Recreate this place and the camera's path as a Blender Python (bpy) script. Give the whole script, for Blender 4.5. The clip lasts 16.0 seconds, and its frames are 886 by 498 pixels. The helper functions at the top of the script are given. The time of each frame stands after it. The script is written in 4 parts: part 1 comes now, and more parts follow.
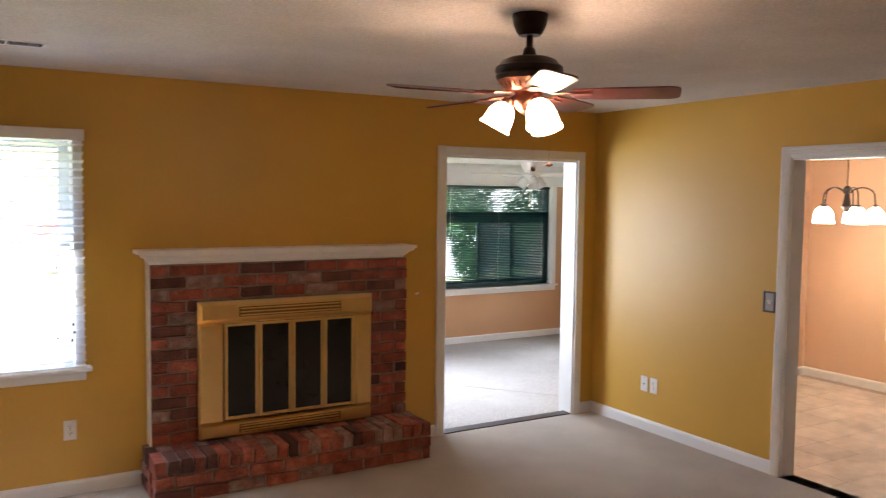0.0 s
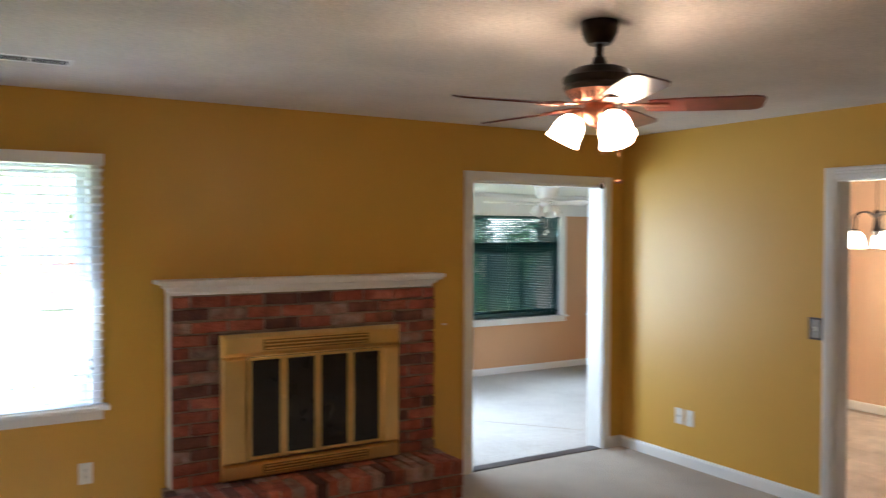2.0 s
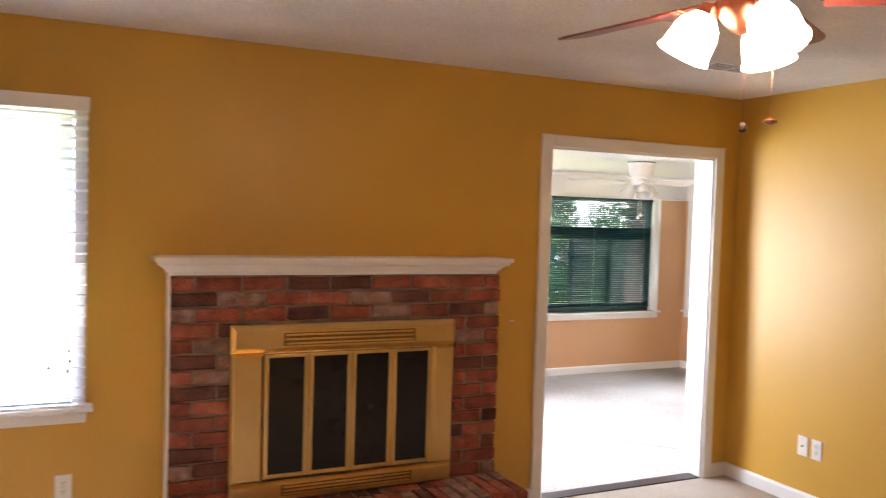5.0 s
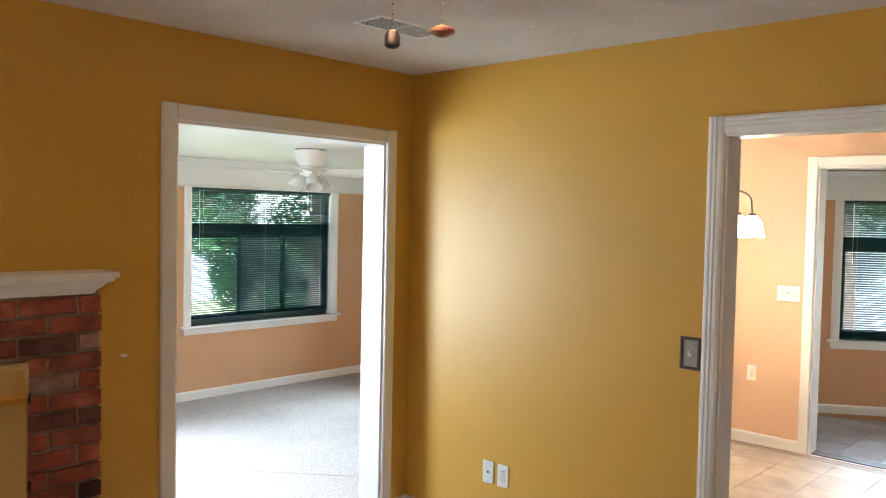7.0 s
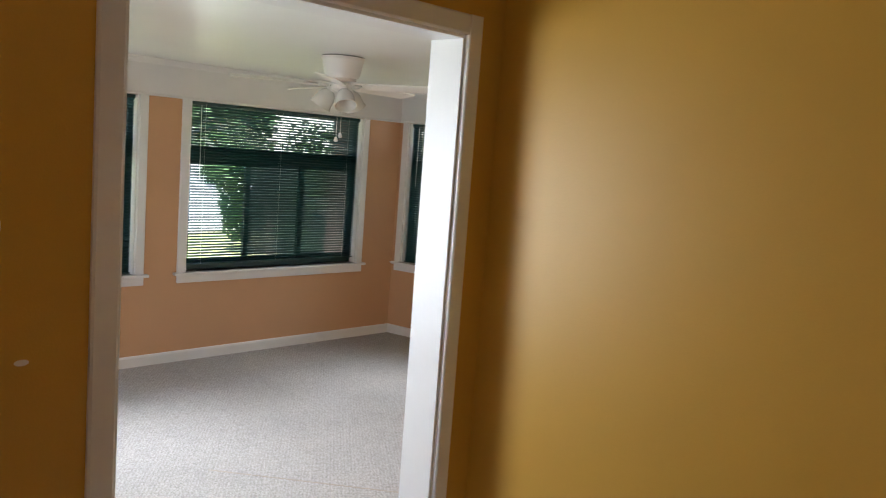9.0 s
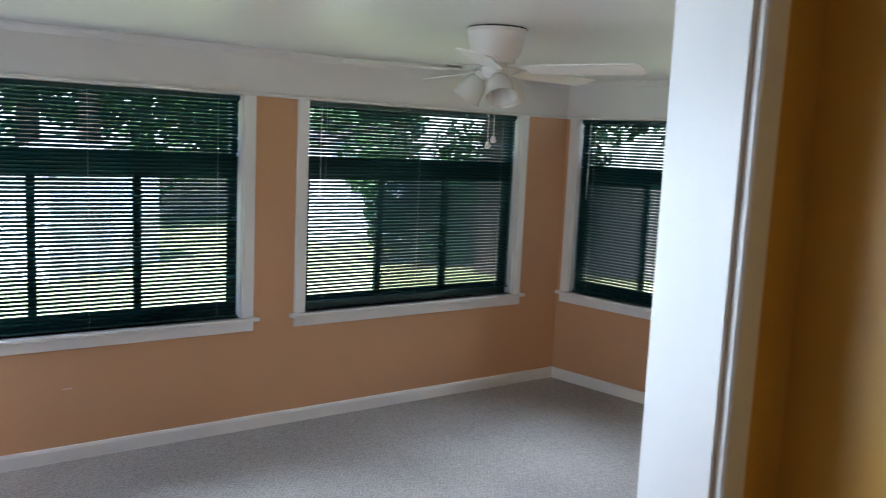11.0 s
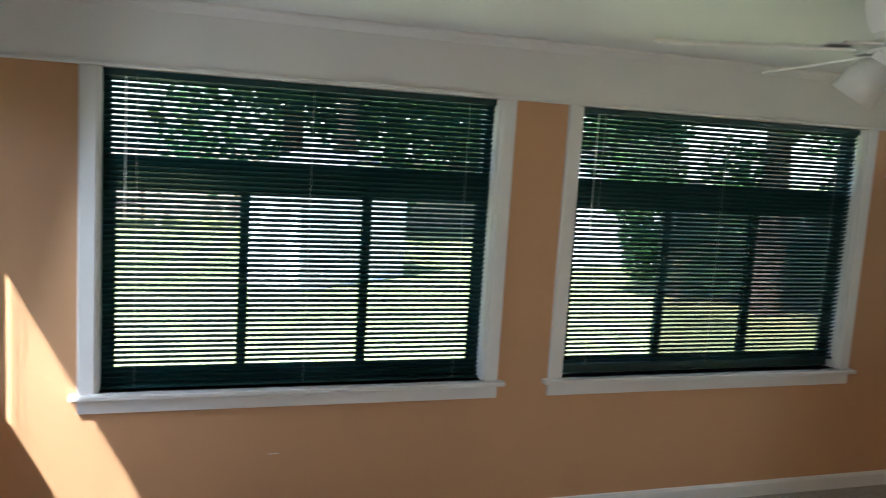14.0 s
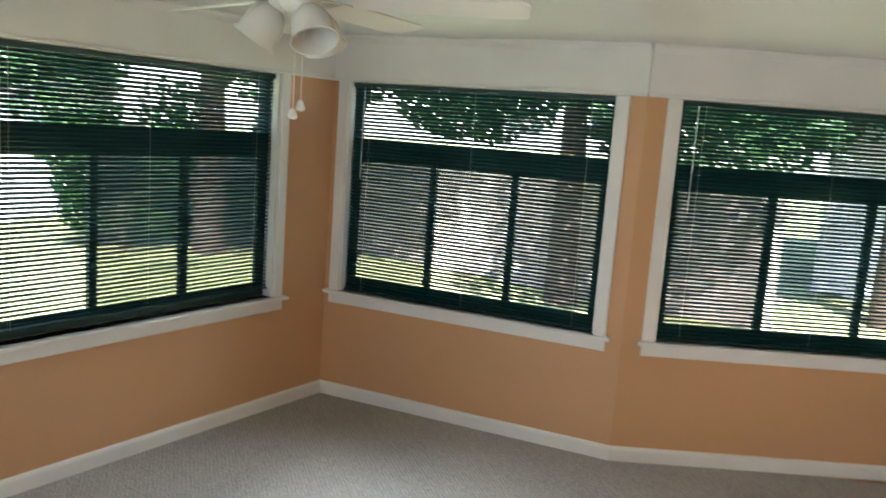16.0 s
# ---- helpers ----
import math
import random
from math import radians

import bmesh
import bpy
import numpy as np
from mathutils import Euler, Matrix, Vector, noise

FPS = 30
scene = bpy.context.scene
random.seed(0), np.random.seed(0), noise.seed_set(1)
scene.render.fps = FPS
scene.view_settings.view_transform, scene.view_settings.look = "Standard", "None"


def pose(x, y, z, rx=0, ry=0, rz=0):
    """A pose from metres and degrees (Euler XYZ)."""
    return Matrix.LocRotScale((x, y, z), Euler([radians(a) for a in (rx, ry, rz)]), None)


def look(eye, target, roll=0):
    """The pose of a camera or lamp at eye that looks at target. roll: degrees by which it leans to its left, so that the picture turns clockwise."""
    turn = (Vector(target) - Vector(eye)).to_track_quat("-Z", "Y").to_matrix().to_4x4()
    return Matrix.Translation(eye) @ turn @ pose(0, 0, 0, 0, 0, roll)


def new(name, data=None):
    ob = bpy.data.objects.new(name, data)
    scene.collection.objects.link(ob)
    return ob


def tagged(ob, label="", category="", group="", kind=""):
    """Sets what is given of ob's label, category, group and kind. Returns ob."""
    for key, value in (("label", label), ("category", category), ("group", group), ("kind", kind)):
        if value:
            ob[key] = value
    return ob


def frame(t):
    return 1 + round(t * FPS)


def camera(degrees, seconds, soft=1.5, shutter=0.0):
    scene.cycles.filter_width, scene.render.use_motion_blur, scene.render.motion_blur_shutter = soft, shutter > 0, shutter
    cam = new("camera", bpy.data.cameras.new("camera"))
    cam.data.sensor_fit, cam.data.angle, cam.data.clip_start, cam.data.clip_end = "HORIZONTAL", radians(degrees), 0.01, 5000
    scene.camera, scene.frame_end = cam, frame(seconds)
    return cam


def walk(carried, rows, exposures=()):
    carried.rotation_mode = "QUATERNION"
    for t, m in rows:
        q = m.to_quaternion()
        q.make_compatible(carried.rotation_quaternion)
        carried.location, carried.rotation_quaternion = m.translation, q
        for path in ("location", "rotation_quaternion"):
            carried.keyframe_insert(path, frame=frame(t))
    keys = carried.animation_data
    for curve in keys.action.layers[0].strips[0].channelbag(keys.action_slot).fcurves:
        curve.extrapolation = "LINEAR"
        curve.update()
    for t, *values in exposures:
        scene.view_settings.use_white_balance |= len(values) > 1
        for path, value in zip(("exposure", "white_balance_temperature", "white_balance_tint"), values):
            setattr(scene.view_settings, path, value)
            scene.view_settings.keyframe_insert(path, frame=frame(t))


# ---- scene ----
cam = camera(57.4, 16.0, 1.1, 0.3)
PATH = [
    (0, (-4.424, -5.05, 1.762), (-3.409, -3.332, 1.63), 0.7),
    (0.5, (-4.379, -4.998, 1.769), (-3.2, -3.386, 1.682), 0.8),
    (1, (-4.444, -4.88, 1.754), (-3.13, -3.375, 1.672), 1.4),
    (1.5, (-4.55, -4.785, 1.712), (-3.214, -3.299, 1.643), 1.4),
    (2, (-4.552, -4.723, 1.707), (-3.509, -3.017, 1.66), 0.2),
    (2.5, (-4.434, -4.758, 1.677), (-3.804, -2.86, 1.661), -0.4),
    (3, (-4.386, -4.72, 1.688), (-3.856, -2.792, 1.654), -0.2),
    (3.2, (-4.369, -4.685, 1.69), (-3.846, -2.755, 1.647), -0.2),
    (5.3, (-3.863, -3.828, 1.644), (-2.838, -2.113, 1.54), 2.3),
    (5.5, (-3.802, -3.776, 1.656), (-2.634, -2.156, 1.551), 2.0),
    (6, (-3.672, -3.535, 1.647), (-2.256, -2.126, 1.559), 0.5),
    (6.5, (-3.418, -3.363, 1.655), (-1.945, -2.014, 1.562), 0.4),
    (7, (-3.19, -3.219, 1.658), (-1.727, -1.857, 1.579), 1.2),
    (7.5, (-3.01, -2.904, 1.629), (-1.497, -1.599, 1.552), 1.7),
    (8, (-2.78, -2.612, 1.618), (-1.252, -1.33, 1.467), 2.7),
    (8.5, (-2.484, -2.316, 1.657), (-1.0, -0.991, 1.451), 3.5),
    (8.7, (-2.423, -2.195, 1.626), (-0.962, -0.847, 1.406), 4.0),
    (10.8, (-1.488, -0.917, 1.634), (-0.271, 0.651, 1.386), 2.3),
    (11, (-1.415, -0.837, 1.667), (-0.265, 0.779, 1.409), 2.6),
    (11.5, (-1.251, -0.596, 1.632), (-0.333, 1.158, 1.35), 2.9),
    (12, (-1.221, -0.365, 1.616), (-0.431, 1.457, 1.379), 2.6),
    (12.5, (-1.151, -0.237, 1.644), (-0.452, 1.621, 1.404), 2.4),
    (13, (-0.978, -0.095, 1.609), (-0.534, 1.842, 1.383), 1.7),
    (13.5, (-0.965, 0.062, 1.621), (-0.56, 2.005, 1.379), 2.3),
    (14, (-1.012, 0.272, 1.67), (-0.387, 2.155, 1.416), 3.6),
    (14.5, (-0.996, 0.373, 1.648), (-0.01, 2.103, 1.464), 4.2),
    (15, (-0.958, 0.389, 1.655), (0.34, 1.903, 1.504), 4.9),
    (15.5, (-0.919, 0.346, 1.678), (0.609, 1.629, 1.535), 4.9),
    (16, (-0.911, 0.276, 1.669), (0.735, 1.372, 1.367), 4.2),
]
walk(cam, [(t, look(eye, target, roll)) for t, eye, target, roll in PATH],
     exposures=[(0.0, 3.85, 5800, 15), (1.0, 3.95, 5850, 14), (2.0, 3.85, 5250, 5), (3.0, 3.75, 5250, 7), (5.3, 4.5, 6100, 19), (6.0, 4.4, 5900, 13), (7.0, 4.15, 5500, 6),
                (7.5, 4.15, 5650, 9), (8.0, 3.6, 5850, 12), (8.7, 3.25, 6100, 13), (10.8, 3.0, 5350, 12), (12.0, 2.75, 5500, 5), (13.5, 2.75, 5550, 7), (15.0, 2.85, 6100, 7), (15.5, 3.2, 6200, 7), (16.0, 3.35, 5950, 5)])

# ---- world, sun and exposure ----
SUN_DIR = Vector((1.0, 0.86, -1.91)).normalized()
world = bpy.data.worlds.new("sky_world")
scene.world = world
world.use_nodes = True
wn = world.node_tree.nodes
sky = wn.new("ShaderNodeTexSky")
sky.sky_type = "NISHITA"
sky.sun_disc = False
sky.sun_elevation = math.asin(-SUN_DIR.z)
sky.sun_rotation = math.atan2(-SUN_DIR.x, -SUN_DIR.y)
wn["Background"].inputs[1].default_value = 0.15
world.node_tree.links.new(sky.outputs[0], wn["Background"].inputs[0])
sun_data = bpy.data.lights.new("sun", "SUN")
sun_data.energy = 5.0
sun_data.angle = radians(0.5)
sun_data.color = (1.0, 0.97, 0.92)
sun = new("sun", sun_data)
sun.matrix_world = look((-20, -18, 38), Vector((-20, -18, 38)) + SUN_DIR)


def sky_lamp(eye, target, w, h, watts, spread):
    """Daylight of a window opening."""
    d = bpy.data.lights.new("daylight", "AREA")
    d.shape, d.size, d.size_y, d.energy, d.spread = "RECTANGLE", w, h, watts, radians(spread)
    d.color = (0.90, 0.96, 1.0)
    ob = new("daylight", d)
    ob.matrix_world = look(eye, target)
    return ob


sky_lamp((-4.30, -0.10, 1.40), (-4.30, -0.68, 0.55), 0.78, 0.90, 2.6, 100)
sky_lamp((-1.70, 1.12, 1.20), (-0.70, 0.62, 1.05), 0.95, 1.25, 2.8, 130)
sky_lamp((-1.67, 3.42, 1.22), (-0.70, 3.00, 1.00), 0.50, 1.25, 0.8, 170)
sky_lamp((-0.49, 3.68, 1.62), (-0.49, 3.04, 1.10), 1.55, 0.45, 3.1, 70)
sky_lamp((1.69, 3.68, 1.62), (1.69, 3.04, 1.10), 1.55, 0.45, 0.9, 70)
sky_lamp((3.06, 2.82, 1.62), (2.44, 2.71, 1.10), 1.55, 0.45, 0.7, 70)
sky_lamp((3.75, 0.92, 1.62), (3.20, 0.59, 1.10), 1.55, 0.45, 1.7, 70)
sky_lamp((5.20, -1.63, 1.62), (4.65, -1.96, 1.10), 1.55, 0.45, 2.0, 70)


# ---- materials ----
def mat(name, rgb, rough=0.6, metal=0.0, vary=0.08, scale=4.0, grain=0.0, grain_scale=200.0, bump=0.0,
        bump_scale=60.0, spec=0.5, per_object=0.0, second=None, second_scale=2.0, second_amount=0.5, coat=0.0, weave=0.0):
    """A Principled surface whose colour varies at two scales, with a fine relief."""
    m = bpy.data.materials.new(name)
    m.use_nodes = True
    nt = m.node_tree
    b = nt.nodes["Principled BSDF"]
    b.inputs["Roughness"].default_value = rough
    b.inputs["Metallic"].default_value = metal
    b.inputs["Specular IOR Level"].default_value = spec
    b.inputs["Coat Weight"].default_value = coat
    co = nt.nodes.new("ShaderNodeNewGeometry")

    def noise_tex(s, detail=4.0):
        n = nt.nodes.new("ShaderNodeTexNoise")
        n.inputs["Scale"].default_value = s
        n.inputs["Detail"].default_value = detail
        nt.links.new(co.outputs["Position"], n.inputs["Vector"])
        return n.outputs["Fac"]

    def mixed(a, c, fac, kind="MIX"):
        n = nt.nodes.new("ShaderNodeMix")
        n.data_type, n.blend_type = "RGBA", kind
        for sock, v in ((n.inputs[0], fac), (n.inputs[6], a), (n.inputs[7], c)):
            if isinstance(v, bpy.types.NodeSocket):
                nt.links.new(v, sock)
            else:
                sock.default_value = v
        return n.outputs[2]

    def ramp(v, lo, hi, a=0.0, c=1.0):
        n = nt.nodes.new("ShaderNodeMapRange")
        nt.links.new(v, n.inputs[0])
        for i, x in enumerate((lo, hi, a, c)):
            n.inputs[i + 1].default_value = x
        return n.outputs[0]

    col = (*rgb, 1)
    if second:
        col = mixed(col, (*second, 1), ramp(noise_tex(second_scale), 0.42, 0.62, 0.0, second_amount))
    dark = tuple(c * (1 - vary) for c in (1, 1, 1)) + (1,)
    lite = tuple(min(4, c * (1 + vary)) for c in (1, 1, 1)) + (1,)
    v = mixed(dark, lite, ramp(noise_tex(scale), 0.3, 0.7))
    col = mixed(col, v, 1.0, "MULTIPLY")
    if grain:
        g = mixed((1 - grain,) * 3 + (1,), (1 + grain,) * 3 + (1,), ramp(noise_tex(grain_scale, 2.0), 0.3, 0.7))
        col = mixed(col, g, 1.0, "MULTIPLY")
    if weave:
        waves = []
        for axis, turn in (("X", 38.0), ("Y", 38.0)):
            mp = nt.nodes.new("ShaderNodeMapping")
            mp.inputs["Rotation"].default_value[2] = radians(turn)
            nt.links.new(co.outputs["Position"], mp.inputs["Vector"])
            w = nt.nodes.new("ShaderNodeTexWave")
            w.bands_direction = axis
            w.inputs["Scale"].default_value = 16.0
            w.inputs["Distortion"].default_value = 1.2
            w.inputs["Detail"].default_value = 1.0
            nt.links.new(mp.outputs[0], w.inputs["Vector"])
            waves.append(w.outputs["Fac"])
        for v in waves:
            g = mixed((1 - weave,) * 3 + (1,), (1 + weave,) * 3 + (1,), v)
            col = mixed(col, g, 1.0, "MULTIPLY")
    if per_object:
        oi = nt.nodes.new("ShaderNodeObjectInfo")
        g = mixed((1 - per_object,) * 3 + (1,), (1 + per_object,) * 3 + (1,), oi.outputs["Random"])
        col = mixed(col, g, 1.0, "MULTIPLY")
    nt.links.new(col, b.inputs["Base Color"])
    if bump:
        bn = nt.nodes.new("ShaderNodeBump")
        bn.inputs["Strength"].default_value = bump
        bn.inputs["Distance"].default_value = 0.01
        nt.links.new(noise_tex(bump_scale, 3.0), bn.inputs["Height"])
        nt.links.new(bn.outputs[0], b.inputs["Normal"])
    return m


def glow(name, rgb, strength):
    m = bpy.data.materials.new(name)
    m.use_nodes = True
    b = m.node_tree.nodes["Principled BSDF"]
    b.inputs["Base Color"].default_value = (0.9, 0.87, 0.8, 1)
    b.inputs["Emission Color"].default_value = (*rgb, 1)
    b.inputs["Emission Strength"].default_value = strength
    return m


def glass(name, tint=(1, 1, 1), gloss=0.05):
    m = bpy.data.materials.new(name)
    m.use_nodes = True
    nt = m.node_tree
    nt.nodes.clear()
    out = nt.nodes.new("ShaderNodeOutputMaterial")
    mix = nt.nodes.new("ShaderNodeMixShader")
    t = nt.nodes.new("ShaderNodeBsdfTransparent")
    t.inputs[0].default_value = (*tint, 1)
    g = nt.nodes.new("ShaderNodeBsdfGlossy")
    g.inputs["Roughness"].default_value = 0.02
    mix.inputs[0].default_value = gloss
    nt.links.new(t.outputs[0], mix.inputs[1])
    nt.links.new(g.outputs[0], mix.inputs[2])
    nt.links.new(mix.outputs[0], out.inputs[0])
    return m


M_YELLOW = mat("yellow_wall_paint", (0.60, 0.345, 0.045), 0.42, vary=0.03, scale=1.5, grain=0.015, bump=0.06, bump_scale=140)
M_PEACH = mat("peach_wall_paint", (0.66, 0.44, 0.285), 0.45, vary=0.03, scale=1.5, grain=0.015, bump=0.06, bump_scale=140)
M_TAN = mat("tan_wall_paint", (0.60, 0.345, 0.175), 0.5, vary=0.03, scale=1.5, grain=0.015, bump=0.06, bump_scale=140)
M_WHITE = mat("white_trim_paint", (0.80, 0.79, 0.77), 0.35, vary=0.03, scale=3, bump=0.03, bump_scale=90)
M_CEIL = mat("popcorn_ceiling", (0.70, 0.66, 0.62), 0.95, vary=0.08, scale=2.0, grain=0.12, grain_scale=110, bump=0.55, bump_scale=100, spec=0.1)
M_KCEIL = mat("kitchen_ceiling_paint", (0.78, 0.76, 0.72), 0.8, vary=0.03, scale=2.5, bump=0.2, bump_scale=120)
M_SCEIL = mat("satin_ceiling_paint", (0.80, 0.80, 0.77), 0.28, vary=0.02, scale=2.0, bump=0.02, bump_scale=4)
M_CARPET = mat("beige_carpet", (0.52, 0.45, 0.38), 1.0, vary=0.10, scale=2.2, grain=0.22, grain_scale=260, bump=0.8, bump_scale=300, spec=0.05)
M_SCARPET = mat("pale_carpet", (0.42, 0.39, 0.36), 1.0, vary=0.07, scale=1.8, grain=0.3, grain_scale=130, bump=0.9, bump_scale=150, spec=0.05, weave=0.05)
M_VINYL = mat("stone_look_vinyl", (0.55, 0.47, 0.39), 0.35, vary=0.14, scale=7, second=(0.38, 0.31, 0.25), second_scale=3.6, second_amount=0.75, per_object=0.10)
M_GREYTILE = mat("grey_stone_tile", (0.34, 0.33, 0.33), 0.3, vary=0.16, scale=6, second=(0.24, 0.23, 0.24), second_scale=3.2, second_amount=0.7, per_object=0.08)
M_GROUT = mat("vinyl_joint", (0.36, 0.29, 0.23), 0.6)
M_BRICK = mat("old_red_brick", (0.30, 0.075, 0.046), 0.85, vary=0.35, scale=14, grain=0.2, grain_scale=120, bump=0.9, bump_scale=70, per_object=0.3, second=(0.34, 0.13, 0.08), second_scale=7)
M_BRICK_D = mat("charred_brick", (0.11, 0.04, 0.03), 0.85, vary=0.4, scale=14, grain=0.2, bump=0.9, bump_scale=70, per_object=0.4, second=(0.12, 0.04, 0.03), second_scale=9)
M_BRICK_G = mat("limed_brick", (0.30, 0.15, 0.115), 0.9, vary=0.35, scale=18, grain=0.2, bump=0.9, bump_scale=70, per_object=0.3, second=(0.42, 0.36, 0.31), second_scale=13)
M_MORTAR = mat("grey_brown_mortar", (0.27, 0.20, 0.155), 0.95, vary=0.3, scale=10, grain=0.3, bump=1.0, bump_scale=120)
M_BRASS = mat("polished_brass", (0.86, 0.62, 0.24), 0.34, 1.0, vary=0.05, scale=5, grain=0.03, bump=0.02, bump_scale=30)
# the brass again, darkened to stand for shade behind the louvres
M_BRASS_SHADE = mat("recess_shade_brass", (0.30, 0.19, 0.06), 0.4, 1.0, vary=0.2, scale=40)
M_SMOKE = mat("smoked_glass", (0.012, 0.012, 0.011), 0.12, vary=0.3, scale=4, spec=0.5)
M_BRONZE = mat("dark_bronze", (0.028, 0.020, 0.017), 0.38, 0.7, vary=0.3, scale=30)
M_COPPER = mat("aged_copper", (0.30, 0.13, 0.08), 0.35, 1.0, vary=0.2, scale=40)
M_BLADE = mat("red_walnut_blade", (0.12, 0.028, 0.022), 0.35, vary=0.25, scale=18, grain=0.1)
M_FANWHITE = mat("white_enamel", (0.80, 0.77, 0.72), 0.35, vary=0.02, scale=6)
M_FROST = mat("frosted_glass", (0.66, 0.65, 0.60), 0.25, vary=0.03, scale=20)
M_GREEN = mat("dark_green_aluminium", (0.010, 0.045, 0.040), 0.4, vary=0.1, scale=20)
M_SLAT = mat("dark_green_slat", (0.005, 0.040, 0.041), 0.38, vary=0.08, scale=15)
M_WSLAT = mat("white_slat", (0.80, 0.80, 0.80), 0.4, vary=0.03, scale=15)
M_CORD = mat("pale_cord", (0.55, 0.58, 0.55), 0.7)
M_GLASS = glass("window_glass")
M_SCREEN = bpy.data.materials.new("insect_screen")
M_SCREEN.use_nodes = True
snt = M_SCREEN.node_tree
smix = snt.nodes.new("ShaderNodeMixShader")
smix.inputs[0].default_value = 0.42
sdif = snt.nodes.new("ShaderNodeBsdfTransparent")
snt.nodes["Principled BSDF"].inputs["Base Color"].default_value = (0.40, 0.46, 0.49, 1)
snt.nodes["Principled BSDF"].inputs["Roughness"].default_value = 0.8
snt.links.new(sdif.outputs[0], smix.inputs[1])
snt.links.new(snt.nodes["Principled BSDF"].outputs[0], smix.inputs[2])
snt.links.new(smix.outputs[0], snt.nodes["Material Output"].inputs[0])
M_DARKWOOD = mat("dark_threshold", (0.035, 0.018, 0.016), 0.4, vary=0.3, scale=20, grain=0.1)
M_PLATE = mat("white_plastic", (0.80, 0.78, 0.72), 0.3, vary=0.02)
M_SLOT = mat("dark_slot", (0.015, 0.015, 0.015), 1.0, spec=0.05)
M_PEWTER = mat("pewter_frame", (0.10, 0.085, 0.075), 0.45, 0.6, vary=0.3, scale=60)
M_GREYPLATE = mat("grey_plate", (0.34, 0.32, 0.29), 0.4, 0.3, vary=0.08, scale=40)
M_NICKEL = mat("satin_nickel", (0.45, 0.42, 0.38), 0.3, 1.0, vary=0.1, scale=40)
M_DOOR = mat("white_door_enamel", (0.80, 0.79, 0.76), 0.3, vary=0.03, scale=3)
M_LAMP = glow("lit_frosted_shade", (1.0, 0.64, 0.38), 3.6)
M_KLAMP = glow("lit_bell_shade", (1.0, 0.80, 0.55), 2.3)
M_GRASS = mat("lawn_grass", (0.19, 0.21, 0.085), 0.95, vary=0.35, scale=1.2, grain=0.4, grain_scale=30, bump=0.8, bump_scale=25, second=(0.26, 0.25, 0.13), second_scale=0.4)
M_SHED = mat("white_shed_siding", (0.80, 0.78, 0.78), 0.6, vary=0.06, scale=3)
M_ROOF = mat("grey_shingle", (0.16, 0.15, 0.15), 0.9, vary=0.25, scale=8, grain=0.3)
M_FENCE = mat("weathered_fence", (0.38, 0.32, 0.27), 0.9, vary=0.25, scale=6, grain=0.2, per_object=0.2)
M_BARK = mat("bark", (0.09, 0.065, 0.048), 0.95, vary=0.4, scale=14, bump=1.0, bump_scale=30)
M_LEAF = mat("green_leaf", (0.030, 0.080, 0.022), 0.6, vary=0.4, scale=0.9, grain=0.3, grain_scale=8, second=(0.06, 0.12, 0.03), second_scale=0.7)
M_PALE = mat("pale_vinyl_siding", (0.74, 0.72, 0.74), 0.6, vary=0.06, scale=3)
M_RED = mat("red_canvas", (0.45, 0.06, 0.04), 0.7, vary=0.15, scale=4)
M_SIDING = mat("house_siding", (0.55, 0.52, 0.47), 0.7, vary=0.08, scale=3)


# ---- mesh helpers ----
def box(bm, x0, x1, y0, y1, z0, z1, bevel=0.0):
    v = [bm.verts.new((x, y, z)) for z in (z0, z1) for y in (y0, y1) for x in (x0, x1)]
    fs = [bm.faces.new([v[i] for i in q]) for q in
          ((0, 2, 3, 1), (4, 5, 7, 6), (0, 1, 5, 4), (2, 6, 7, 3), (0, 4, 6, 2), (1, 3, 7, 5))]
    if bevel:
        es = list({e for f in fs for e in f.edges})
        bmesh.ops.bevel(bm, geom=es, offset=bevel, segments=2, affect="EDGES", profile=0.6)
    return bm


def lathe(bm, profile, n=24, m=None):
    """Turns (radius, height) pairs round the z axis."""
    m = m or Matrix()
    rings = []
    for r, z in profile:
        if r < 1e-5:
            rings.append([bm.verts.new(m @ Vector((0, 0, z)))])
        else:
            rings.append([bm.verts.new(m @ Vector((r * math.cos(2 * math.pi * i / n), r * math.sin(2 * math.pi * i / n), z))) for i in range(n)])
    for a, b in zip(rings, rings[1:]):
        for i in range(n):
            j = (i + 1) % n
            if len(a) > 1 and len(b) > 1:
                bm.faces.new((a[i], a[j], b[j], b[i]))
            elif len(b) > 1:
                bm.faces.new((a[0], b[j], b[i]))
            elif len(a) > 1:
                bm.faces.new((a[i], a[j], b[0]))
    return bm


def tube(bm, pts, radius, n=8):
    """A round bar along points; radius is a number or one per point."""
    rings = []
    for i, p in enumerate(pts):
        p = Vector(p)
        d = (Vector(pts[min(i + 1, len(pts) - 1)]) - Vector(pts[max(i - 1, 0)])).normalized()
        u = d.orthogonal().normalized()
        if rings:
            u = (last - d * last.dot(d)).normalized()
        last = u
        w = d.cross(u)
        r = radius[i] if isinstance(radius, (list, tuple)) else radius
        rings.append([bm.verts.new(p + r * (math.cos(2 * math.pi * k / n) * u + math.sin(2 * math.pi * k / n) * w)) for k in range(n)])
    for a, b in zip(rings, rings[1:]):
        for k in range(n):
            j = (k + 1) % n
            bm.faces.new((a[k], a[j], b[j], b[k]))
    bm.faces.new(rings[0][::-1])
    bm.faces.new(rings[-1])
    return bm


